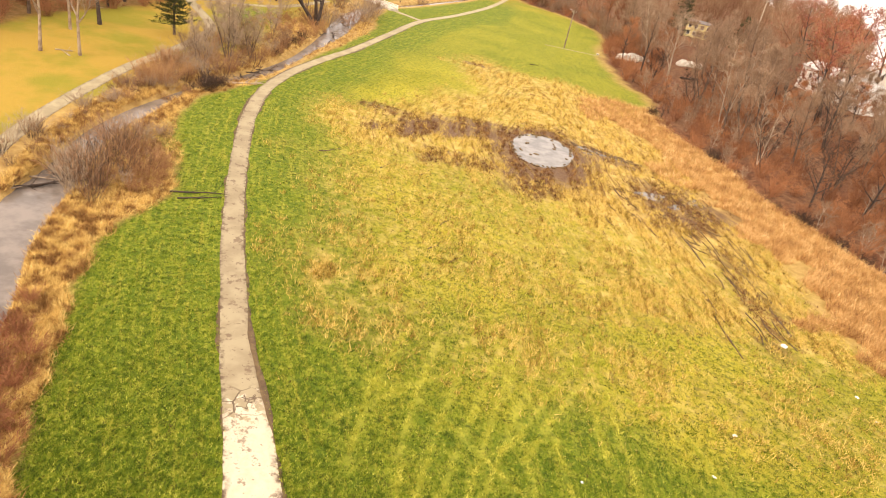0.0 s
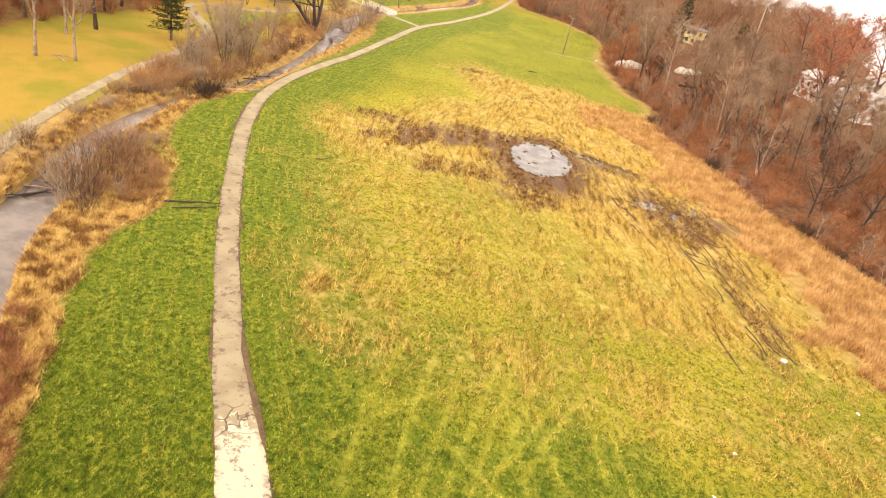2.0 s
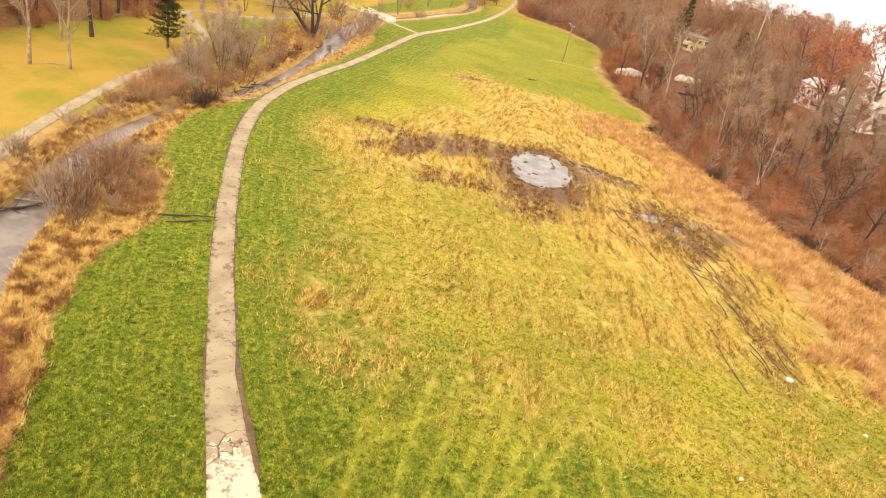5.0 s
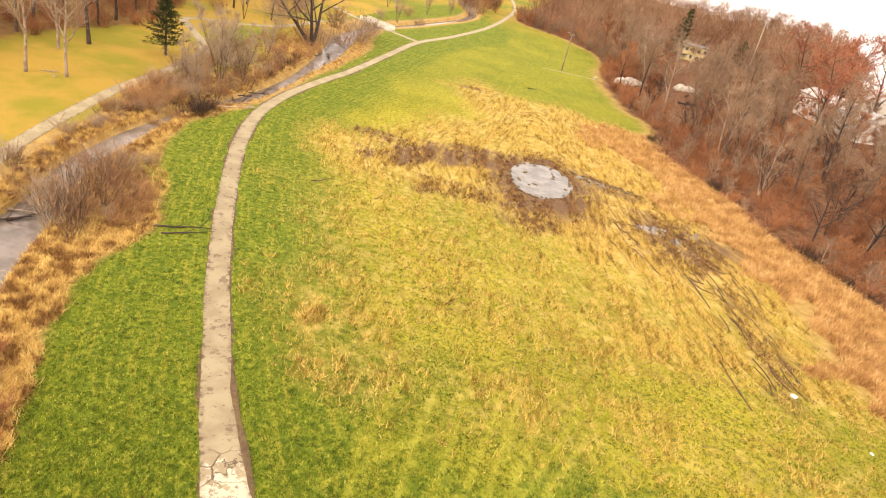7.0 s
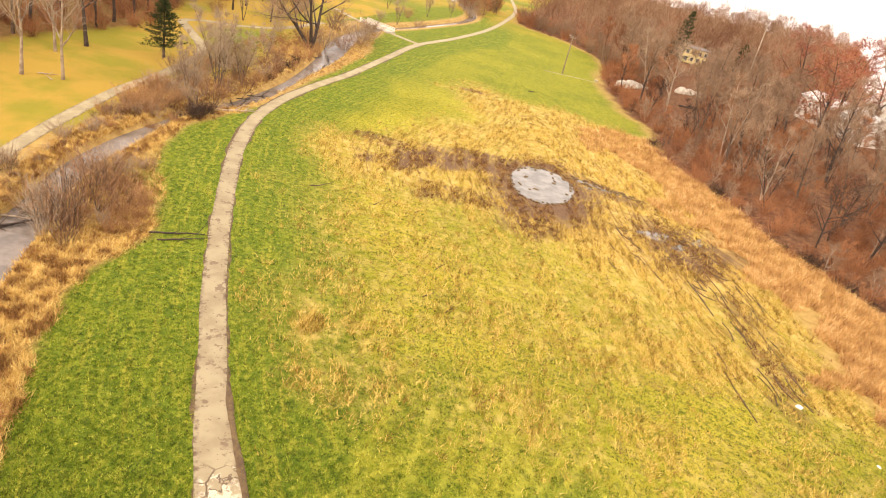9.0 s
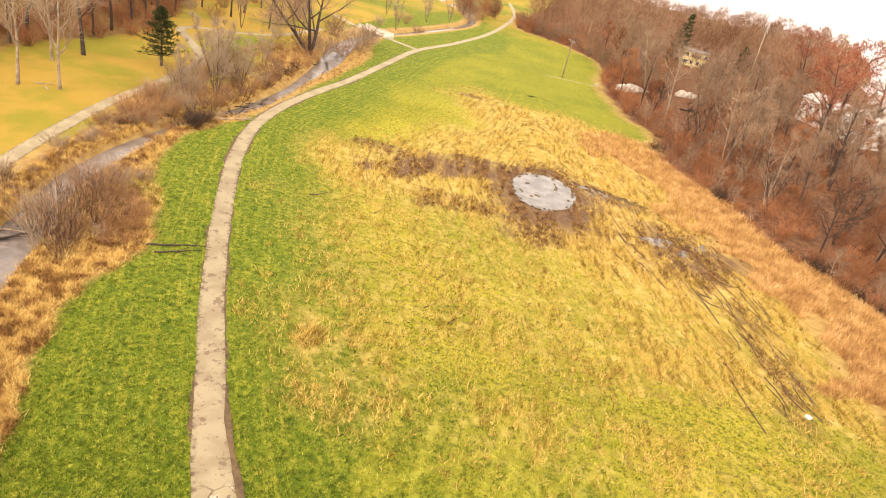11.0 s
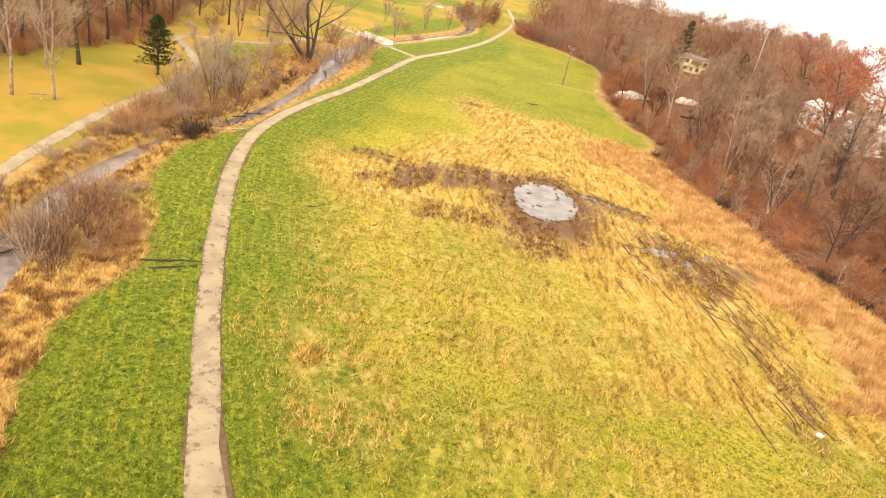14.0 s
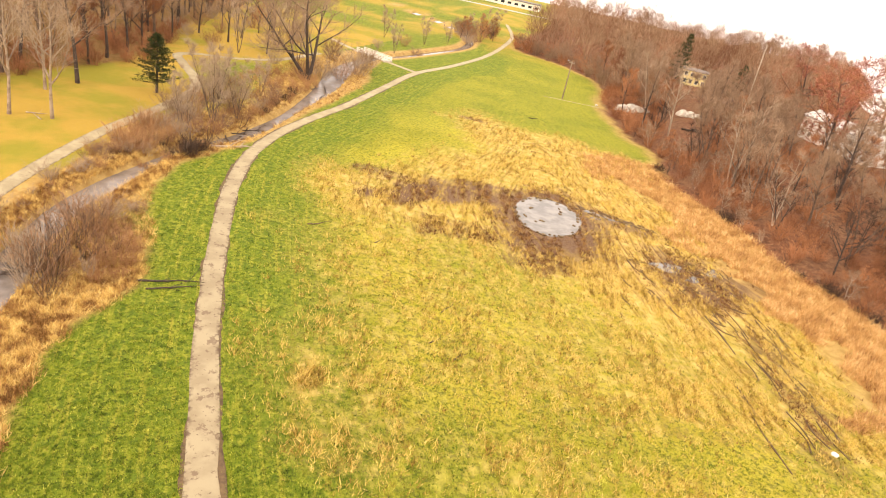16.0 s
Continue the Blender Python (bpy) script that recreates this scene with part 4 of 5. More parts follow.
rust = [shrub("bramble", 205 + k, 3.2, 40, M_TWIG_RUST, "rust-brown leafless bramble on the river bank", 0.85, 0.045, 14) for k in range(2)]
place(rust[0], -52.6, 89.4)
place(rust[1], -51.4, 93)
# conifer far in the woods
green = pine_tree(9, 16, "dark green pine among bare trees in the woods")
place(green, 44, 258, 0)
green.scale = (0.8, 0.8, 1.35)
put(green, 66, 262, 90, 0.9)

# woods behind the golden lawn
ls = scatter(1500, (-150, 80), (-78, 240), lambda x, y: distance_to(LEFT_WOOD, x, y)[0] < -1.5, 6.0, 81)
ls.sort(key=lambda p: -p[0])
for k, (x, y) in enumerate(ls[:85]):
    tagged(put(kinds[rng.randrange(8)], x, y, rng.uniform(0, 360), rng.uniform(0.85, 1.2)), group="trees behind the lawn", label="leafless grey-brown tree behind a golden lawn")
for k, (x, y) in enumerate(scatter(600, (-96, 84), (-79, 175), lambda x, y: distance_to(LEFT_WOOD, x, y)[0] < 0, 3.4, 83)[:45]):
    tagged(put(brush[k % 4], x, y, rng.uniform(0, 360), rng.uniform(0.7, 1.2)), group="brush behind the lawn", label="red-brown leafless shrub behind a golden lawn").name = "lawn_edge_shrub"

# trees on the golden lawn
lawn_tree = bare_tree("lawn_tree", 161, 23, M_BARK_TAN, M_TWIG_PALE, "tall leafless tree with flaking pale bark on the lawn", 0.34, 0.2, limbs=12, boughs=7, sprays=12, girth=0.0095, steep=(0.8, 1.9))
place(lawn_tree, -66.7, 92.3, 0)
for x, y, s, t in ((-71.5, 90, 1.05, 130), (-76.5, 103.5, 1.0, 220)):
    put(lawn_tree, x, y, t, s)
tagged(put(kinds[1], -76, 110.5, 40, 1.1), "leafless grey-brown tree on the lawn", group="lawn trees")
place(pine_tree(3, 9.8, "dark green pine standing alone on the lawn"), -65, 116, 0)

# big willow and thickets at the river
willow = bare_tree("willow_tree", 171, 25, M_BARK_DARK, M_TWIG, "large dark leafless willow with spreading limbs by the river", 0.62, 0.16, limbs=9, boughs=9, sprays=26, girth=0.021, fork=3, splay=0.5)
place(willow, -51.0, 152, 103)
willow.matrix_basis = willow.matrix_basis @ pose(0, 0, 0, 0, 0, -103) @ pose(0, 0, 0, 0, -9, 0) @ pose(0, 0, 0, 0, 0, 103)
thicket_tree = bare_tree("thicket_tree", 175, 15, M_BARK, M_TWIG_PALE, "slender grey leafless tree in the riverside thicket", 0.26, 0.15, limbs=8, boughs=6, sprays=12, girth=0.007, fork=3, steep=(0.9, 2.2))
place(thicket_tree, -50, 107, 0)
for x, y, s, t in ((-52.5, 111, 0.95, 60), (-48.8, 113, 0.8, 150), (-54, 104, 0.7, 200), (-72, 162, 1.0, 90), (-60, 170, 0.9, 30), (-69, 178, 1.0, 10),
                   (-46, 212, 0.7, 60), (-43, 243, 0.75, 100), (-33, 284, 0.9, 180), (-56, 238, 0.8, 300), (-37, 256, 0.6, 20), (-26, 300, 1.0, 140)):
    tagged(put(thicket_tree, x, y, t, s), group="riverside trees")
bank_shrub = [shrub("bank_shrub", 220 + k, 3.8, 40, (M_TWIG_WARM, M_TWIG_PALE, M_TWIG)[k], "tangled grey-brown leafless shrub on the river bank", 0.9, 0.04, 14) for k in range(3)]
near_bank = [(-44.5, 66.5, 0.5), (-42.2, 68.5, 0.5), (-41.4, 66, 0.45), (-39.6, 63.8, 0.5), (-51.8, 64, 0.55), (-40.5, 71.5, 0.4), (-38.8, 66, 0.4),
             (-53.2, 74, 0.5), (-53.5, 84, 0.6), (-52.6, 92, 0.5), (-51.2, 97.5, 0.7), (-55.6, 96, 0.4)]
far_bank = [(-49.5, 101.5, 0.8), (-53, 100, 0.6), (-47.8, 106, 0.7), (-47.4, 112, 0.6), (-48.6, 121, 0.7), (-49.5, 130, 0.6), (-46.5, 163.5, 1.3), (-45.0, 170, 1.7), (-45.6, 177, 1.4), (-53.5, 155, 1.2),
            (-50, 158, 1.3), (-55, 180, 1.2), (-58, 190, 1.1), (-62, 160, 0.9), (-47, 187, 1.0), (-29.5, 282, 1.5), (-32.5, 276, 1.3), (-41, 222, 0.8), (-47, 230, 0.9), (-52, 215, 0.8)]
places = near_bank + far_bank
for k, (x, y, s) in enumerate(places):
    b = bank_shrub[k % 3]
    ob = place(b, x, y) if k < 3 else put(b, x, y, rng.uniform(0, 360), s * (1.35 if y < 80 else 1.15))
    tagged(ob, group="bank shrubs")
for k, (x, y, s) in enumerate(((-37.5, 60.5, 0.75), (-36.5, 63, 0.7), (-38.5, 57.5, 0.7), (-35.5, 60.3, 0.55), (-39.5, 64.5, 0.9), (-23, 22, 0.5), (-24.6, 25, 0.75), (-25.8, 28.4, 0.5), (-22.2, 19.5, 0.5), (-25.5, 22.8, 0.6), (-27.8, 27.4, 0.6), (-26.6, 31.5, 0.6), (-28.5, 33, 0.5), (-30.5, 36.5, 0.5), (-27, 29.5, 0.55), (-25.6, 26.8, 0.5), (-29, 30.5, 0.6), (-27.2, 25.6, 0.6), (-24.5, 23.5, 0.5), (-55, 90, 1.0), (-54.5, 94, 1.1), (-55.8, 97.5, 1.0), (-53.2, 88, 0.9), (-53.6, 97, 1.1), (-50.5, 88, 0.6), (-54.5, 84, 0.6), (-50.8, 80, 0.5), (-57, 101, 0.7), (-57.5, 110, 0.7))):
    tagged(put(rust[k % 2] if y > 45 else brush[k % 4], x, y, rng.uniform(0, 360), s), "rust-brown leafless bramble on the river bank", group="bank brambles").name = "bramble"


stemmy = [shrub("bank_shrub", 250 + k, 3.7, 30, (M_TWIG_WARM, M_TWIG_PALE)[k % 2], "tangled leafless shrub with dark stems at the water", 0.75, 0.05, 8, (M_BARK_DARK, M_BARK_PALE, M_BARK_DARK)[k]) for k in range(3)]
for k, (x, y, z) in enumerate(((-40, 57.6, 1.0), (-42.4, 58.8, 1.1), (-38.4, 59.6, 0.9), (-40.8, 61, 1.15), (-45.2, 60.2, 0.8), (-37, 61.5, 0.8), (-43.4, 62, 1.2), (-36.2, 57.4, 0.6), (-38.4, 55.6, 0.7), (-41.2, 64, 1.2), (-39.2, 53.6, 1.0), (-40.6, 55.4, 1.15), (-38, 54.6, 0.9), (-41.8, 57, 1.2), (-43.4, 57.6, 1.1), (-36.8, 52.8, 0.7), (-44.4, 59.4, 1.0), (-39.6, 56.4, 1.2), (-50.4, 57, 0.7), (-51.6, 60, 0.8), (-49.4, 54.4, 0.7), (-50.8, 62.4, 0.7),
                               (-49.6, 88.5, 0.55), (-47.6, 90.5, 0.6), (-49.8, 92.5, 0.6), (-46, 92.5, 0.5), (-48.2, 94.5, 0.7), (-46.6, 97, 0.6), (-49.6, 98, 0.8), (-51.5, 86, 0.5), (-51.6, 82.6, 0.4), (-45.2, 99.5, 0.5), (-47.4, 100.5, 0.9))):
    ob = place(stemmy[k], x, y) if k < 3 else put(stemmy[k % 3], x, y, rng.uniform(0, 360), z)
    tagged(ob, group="bank shrubs")
for k, (x, y, z) in enumerate(((-35, 56.6, 0.6), (-33.8, 58.2, 0.5), (-34.6, 60.6, 0.6), (-36.4, 59, 0.7), (-35.4, 63, 0.6), (-37.4, 65, 0.6), (-50.4, 90, 0.7), (-51.6, 88, 0.7), (-52.4, 91.5, 0.8), (-50.6, 95.5, 0.8), (-47, 88.2, 0.5), (-45.8, 95, 0.5), (-48.6, 85.5, 0.5), (-53, 86, 0.6), (-47.4, 103, 0.8), (-46.8, 92.6, 0.6))):
    tagged(put(rust[k % 2], x, y, rng.uniform(0, 360), z), "rust-brown leafless bramble on the river bank", group="bank brambles").name = "bramble"
for k, (x, y) in enumerate(scatter(500, (-62, 112), (-45, 152), lambda x, y: (np.abs(distance_to(RIVER, x, y)[0]) > 2.0) & (distance_to(RIVER, x, y)[0] < -1.6) & (distance_to(LEFT_PATH, x, y)[0] > 4) & ((distance_to(RIVER, x, y)[0] > -3.6) | (y > 138)), 1.9, 90)[:46]):
    tagged(put(rust[k % 2], x, y, rng.uniform(0, 360), rng.uniform(0.3, 0.65)), "low rust-brown leafless bramble by the water", group="waterside brambles").name = "bramble"
tangle = shrub("dark_shrub", 280, 2.6, 60, M_TWIG_DARK, "dark leafless tangle at the water's edge", 1.0, 0.05, 9)
place(tangle, -46.2, 92.6)
for x, y, z in ((-45.2, 91.2, 0.9), (-46.6, 94.4, 0.9), (-44.8, 94, 0.7), (-47.4, 91.4, 0.7), (-45.8, 96, 0.6), (-47.6, 126, 0.6), (-47.8, 131, 0.7), (-48, 136, 0.7), (-46.8, 120, 0.5)):
    tagged(put(tangle, x, y, rng.uniform(0, 360), z), group="dark tangles")
for k, (x, y) in enumerate(scatter(700, (-58, 44), (-44, 98), lambda x, y: (distance_to(RIVER, x, y)[0] < -3.2) & (distance_to(LEFT_PATH, x, y)[0] > 2.6), 2.1, 98)[:40]):
    tagged(put(stemmy[k % 3], x, y, rng.uniform(0, 360), rng.uniform(0.25, 0.55)), "low brown leafless shrub in rough grass", group="riverside brush").name = "riverside_shrub"
canes = [shrub("bramble", 240 + k, 1.5, 60, M_CANE, "dark red-brown arching bramble on the near bank", 1.6, 0.03, 7) for k in range(2)]
near_bank_spots = scatter(1500, (-36, 10), (-8, 35), lambda x, y: (distance_to(BANK_EDGE, x, y)[0] < -0.3 - 1.2 * smooth(28, 34, y)) & (np.abs(distance_to(RIVER, x, y)[0]) > 3.4), 0.95, 89)
for k, (x, y) in enumerate(near_bank_spots[:150]):
    ob = place(canes[k], x, y) if k < 2 else put(canes[k % 2], x, y, rng.uniform(0, 360), rng.uniform(0.55, 1.0))
    tagged(ob, group="near bank brambles")


for k, (x, y) in enumerate(scatter(2500, (24, 55), (88, 150), lambda x, y: (wood_depth(x, y) > -0.6) & (wood_depth(x, y) < 1.8), 1.5, 97)[:80]):
    tagged(put(canes[k % 2] if k % 3 else tangle, x, y, rng.uniform(0, 360), rng.uniform(0.5, 0.95)), "dark leafless growth along the ditch", group="ditch growth").name = "ditch_shrub"


rough = scatter(700, (-64, 70), (-42, 134), lambda x, y: (np.abs(distance_to(RIVER, x, y)[0]) > 3.2) & (distance_to(BANK_EDGE, x, y)[0] < -3) & (distance_to(LEFT_PATH, x, y)[0] > 3.2), 3.0, 85, [p[:2] for p in places])
for k, (x, y) in enumerate(rough[:55]):
    base, text = (rust[k % 2], "low rust-brown leafless shrub in riverside rough grass") if k % 3 == 0 else (bank_shrub[k % 3], "low grey-brown leafless shrub in riverside rough grass")
    tagged(put(base, x, y, rng.uniform(0, 360), rng.uniform(0.35, 0.8)), text, group="riverside brush").name = "riverside_shrub"


for k, (x, y) in enumerate(scatter(500, (-104, 160), (-66, 215), lambda x, y: (np.abs(distance_to(LEFT_PATH, x, y)[0]) > 4) & (x < -66 - 0.1 * (y - 160)), 5.6, 87)[:34]):
    if k % 3:
        tagged(put(kinds[k % 8], x, y, rng.uniform(0, 360), rng.uniform(0.55, 0.85)), "leafless grey-brown tree at the bend of the far path", group="trees at the bend")
    else:
        tagged(put(bank_shrub[k % 2], x, y, rng.uniform(0, 360), rng.uniform(1.0, 1.6)), "grey-brown leafless shrub at the bend of the far path", group="shrubs at the bend").name = "bend_shrub"
for k, (x, y) in enumerate(scatter(400, (-63, 96), (-46, 132), lambda x, y: (np.abs(distance_to(RIVER, x, y)[0]) > 3.4) & (distance_to(BANK_EDGE, x, y)[0] < -4) & (distance_to(LEFT_PATH, x, y)[0] > 2.6), 4.6, 88)[:15]):
    base = thicket_tree if k % 4 == 0 else bank_shrub[k % 3]
    tagged(put(base, x, y, rng.uniform(0, 360), rng.uniform(0.5, 0.75) if k % 4 == 0 else rng.uniform(0.8, 1.25)), "grey-brown leafless growth in the riverside thicket", group="riverside thicket")


for x, y, s, t in ((-33, 277, 0.62, 20), (-28.5, 286, 0.7, 140), (-36.5, 284, 0.55, 260), (-24.5, 296, 0.6, 70)):
    tagged(put(kinds[6 + int(t) % 2], x, y, t, s), "round brown leafless tree beside the far end of the path", group="trees at the path's end")


for k, (x, y, z) in enumerate(((-36.5, 288, 1.9), (-34, 292, 2.1), (-38.5, 293, 1.8), (-28.5, 304, 1.9), (-26, 306, 1.8), (-30.5, 308, 1.7))):
    tagged(put((bank_shrub_far, brush[0])[k // 3], x, y, rng.uniform(0, 360), z), "round brown leafless shrub beyond the far bend", group="far round shrubs").name = "round_shrub"


# far woods: too many to tell apart
def far_woods():
    r2 = random.Random(17)
    wood = Acc()
    pts = scatter(2600, (-20, 255), (330, 480), lambda x, y: (wood_depth(x, y) > 4) & (x < 0.41 * y) & clear_of_houses(x, y), 7.5, 91)
    pts += scatter(500, (-230, 200), (-95, 420), lambda x, y: x < -95 - 0.12 * (y - 200), 11, 92)
    xs, ys = np.array([p[0] for p in pts]), np.array([p[1] for p in pts])
    for (x, y), z in zip(pts, surface(xs, ys)[0]):
        h = r2.uniform(13, 20) * (0.8 if x > 0.13 * y else 1)
        o = Vector((x, y, float(z)))
        top = o + Vector((r2.uniform(-1, 1), r2.uniform(-1, 1), h))
        wood.tube([o, o.lerp(top, 0.5), top], [0.22, 0.14, 0.03], 4)
        for k in range(300):
            u = r2.uniform(0.2, 1.0)
            a = r2.uniform(0, 6.283)
            reach = 3.6 * math.sin(3.0 * min(1, u * 0.95)) ** 0.6 * r2.random() ** 0.5
            p = o.lerp(top, u) + Vector((math.cos(a) * reach, math.sin(a) * reach, r2.uniform(-0.8, 0.8)))
            d = Vector((math.cos(a) * 0.6, math.sin(a) * 0.6, 1)).normalized()
            wood.sliver(p, wander(r2, d, 0.5), r2.uniform(1.4, 3.2), 0.15, r2)
    tagged(new("far_woods", wood.mesh("far_woods", M_FAR)), "distant brown leafless woods", "woods", kind="stuff")


far_woods()


# ---- grass, reeds and straw ----
def field_points(n, seed, test, ylo=20, yhi=120, power=1.6, xlo=-60, xhi=70):
    rs = np.random.RandomState(seed)
    u = rs.rand(n)
    k = 1 - power
    y = (ylo**k + u * (yhi**k - ylo**k)) ** (1 / k)
    x = rs.uniform(np.maximum(xlo, -0.75 * y - 8), np.minimum(xhi, 0.62 * y + 8))
    ok = test(x, y)
    return x[ok], y[ok]


def off_paths(x, y):
    p = np.abs(distance_to(MAIN_PATH[::3], x, y)[0])
    return p > path_half(y) + 0.08


def sample_zone(x, y):
    _, a, b = surface(x, y)
    return a[:, 0], a[:, 1], b[:, 0], b[:, 1]


def lawn_test(x, y):
    d, m, l, b = sample_zone(x, y)
    r = np.random.RandomState(4).rand(len(x))
    clear = np.ones(len(x), bool)
    close = (x > -12) & (x < 30) & (y > 20) & (y < 60)
    for line in TRACKS:
        clear[close] &= np.abs(distance_to(line, x[close], y[close])[0]) > 0.2
    return off_paths(x, y) & (b < 0.4) & (l < 0.3) & (r > d * 0.9) & (m < 0.3) & clear & (distance_to(BANK_EDGE, x, y)[0] > -1)


def straw_test(x, y):
    d, m, l, b = sample_zone(x, y)
    r = np.random.RandomState(6).rand(len(x))
    patch = 0.5 * fbm(x, y, 3.5, 44) + 0.5 * fbm(flow_at(x, y) * 1.5, y * 0.2, 1.6, 45, 3)
    return off_paths(x, y) & (b < 0.5) & (l < 0.3) & (r < d * smooth(0.38, 0.58, patch) * 1.2) & (m < 1.0 - 0.35 * r)


def stubble_test(x, y):
    d, m, l, b = sample_zone(x, y)
    r, i = np.random.RandomState(9).rand(len(x)), fbm((x + 0.12 * y) * 1.7, y * 0.22, 1.8, 57, 3)
    wet = np.hypot((x - 5.1) / 5.2, (y - 104.2) / 8.2) < 1
    return (r < smooth(0.1, 0.6, m) * smooth(0.44, 0.53, i) + 0.12 * smooth(0.56, 0.64, i) * d) & ~wet & (l < 0.3)


def wheel_marks(n, seed):
    """Places along the tracks where wheels have pressed the turf."""
    rs = np.random.RandomState(seed)
    xs, ys = [], []
    for line in TRACKS:
        k = rs.randint(0, len(line) - 1, n)
        u = rs.rand(n)[:, None]
        p = line[k] * (1 - u) + line[k + 1] * u + rs.normal(0, 0.13, (n, 2))
        p = p[fbm(p[:, 0], p[:, 1], 1.6, 66) > 0.42]
        xs.append(p[:, 0])
        ys.append(p[:, 1])
    return np.concatenate(xs), np.concatenate(ys)


def reed_test(x, y):
    w = wood_depth(x, y)
    n1 = fbm(x, y, 6, 51)
    return (w < 0.5) & (w > -9 - 5 * smooth(98, 110, y) - 5 * smooth(120, 88, y) - 9 * smooth(86, 62, y) + 7 * (n1 - 0.5) * 2) & (y < 150) & (x > 10) & (surface(x, y)[1][:, 1] < 0.35)


def bank_test(x, y):
    b = distance_to(BANK_EDGE, x, y)[0] + (fbm(x, y, 3, 52) - 0.5) * 3
    r, i = distance_to(RIVER, x, y)
    lp = distance_to(LEFT_PATH, x, y)[0]
    return (b < 0) & (np.abs(r) > RIVER[i, 2] + 0.2) & (lp > 3) & off_paths(x, y)


gx, gy = field_points(130000, 1, lawn_test, 16, 135, 1.7)
green = surface(gx, gy)[1][:, 2] + 1.1 * (fbm(flow_at(gx, gy) * 1.4, gy * 0.16, 1.5, 46, 3) - 0.5) > np.random.RandomState(5).uniform(0.25, 0.7, len(gx))
grass_stuff("lawn_grass", gx[green], gy[green], 4, (0.08, 0.2), 0.075, 0.10, 0.5, M_LUSH, "short lush green turf beside the path", 1)
grass_stuff("field_grass", gx[~green], gy[~green], 4, (0.08, 0.24), 0.07, 0.11, 0.5, M_LAWN, "short yellow-green meadow turf", 15)
gx, gy = field_points(150000, 2, straw_test, 30, 165, 1.3, -35, 60)
sx, sy = field_points(90000, 8, stubble_test, 55, 165, 1.1, -30, 45)
grass_stuff("dark_stubble", sx, sy, 4, (0.12, 0.4), 0.08, 0.14, 0.5, M_STUBBLE, "dark brown stubble in the wet hollow", 8)
grass_stuff("straw_grass", gx, gy, 3, (0.18, 0.5), 0.075, 0.16, 0.7, M_STRAW, "dry straw-coloured meadow grass", 2)
gx, gy = field_points(9000, 12, straw_test, 40, 160, 1.1, -30, 40)
grass_stuff("straw_clump", gx, gy, 12, (0.3, 0.75), 0.07, 0.2, 0.45, M_STRAW, "taller straw clumps in the dry meadow", 12)
gx, gy = wheel_marks(300, 14)
grass_stuff("flattened_grass", gx, gy, 4, (0.12, 0.22), 0.08, 0.08, 0.5, M_FLAT, "pale turf pressed flat by wheels", 14)
gx, gy = field_points(9000, 13, lawn_test, 18, 110, 1.5)
grass_stuff("lawn_weeds", gx, gy, 7, (0.05, 0.16), 0.09, 0.12, 0.9, M_WEED, "small dark weeds in the turf", 13)
gx, gy = field_points(60000, 3, reed_test, 38, 152, 1.2, 10, 75)
grass_stuff("reed_bed", gx, gy, 6, (0.35, 1.2), 0.09, 0.22, 0.5, M_REED, "tall dry orange-tan reeds along the ditch", 3)
gx, gy = field_points(60000, 4, bank_test, 18, 190, 1.5, -62, -18)
grass_stuff("bank_grass", gx, gy, 7, (0.2, 0.65), 0.075, 0.2, 0.6, M_BANK, "dry golden grass on the river bank", 4)

gx, gy = field_points(26000, 16, bank_test, 34, 112, 1.1, -64, -44)
grass_stuff("far_bank_grass", gx, gy, 6, (0.25, 0.75), 0.08, 0.22, 0.6, M_BANK, "rough dry grass beyond the river", 16)


# ---- built things ----
def utility_pole(x, y, h, label, lean=0.0, arm=True, turn=0.0):
    ob = tagged(new("utility_pole"), label, "pole")
    wood = Acc()
    wood.tube([Vector((0, 0, -0.3)), Vector((0, 0, h * 0.5)), Vector((0, 0, h))], [0.2, 0.17, 0.14], 10)
    part_mesh("post", wood.mesh("post", M_POLE if arm else M_WOOD, True), ob)
    bm = bmesh.new()
    box(bm, (1.5, 0.1, 0.12), (0, 0.16, h - 0.5), bevel=0.01)
    part("crossarm", bm, M_WOOD, ob)
    for k in (-0.6, 0.6):
        bm = bmesh.new()
        bmesh.ops.create_cone(bm, segments=10, radius1=0.06, radius2=0.035, depth=0.2, cap_ends=True, matrix=pose(k, 0.16, h - 0.34))
        part("insulator", bm, M_WHITE, ob)
    if arm:
        lamp = Acc()
        lamp.tube([Vector((0, -0.1, h - 0.15)), Vector((-0.5, -0.3, h + 0.1)), Vector((-0.95, -0.45, h + 0.12))], [0.035, 0.03, 0.03], 6)
        arm_ob = part_mesh("lamp_arm", lamp.mesh("lamp_arm", M_METAL, True), ob)
        bm = bmesh.new()
        bmesh.ops.create_uvsphere(bm, u_segments=12, v_segments=8, radius=0.2, matrix=pose(-1.1, -0.5, h + 0.08) @ Matrix.Diagonal((1.5, 0.9, 0.5, 1)))
        part("lamp_head", bm, M_METAL, arm_ob, "grey metal lamp head")
    ob.matrix_basis = pose(x, y, level(x, y), 0, lean, turn)
    return ob


utility_pole(6.0, 203.0, 10.6, "weathered wooden pole with a lamp at the field's edge")
utility_pole(69, 254, 23.0, "tall pale wooden pole among bare trees", -3, False, 30)


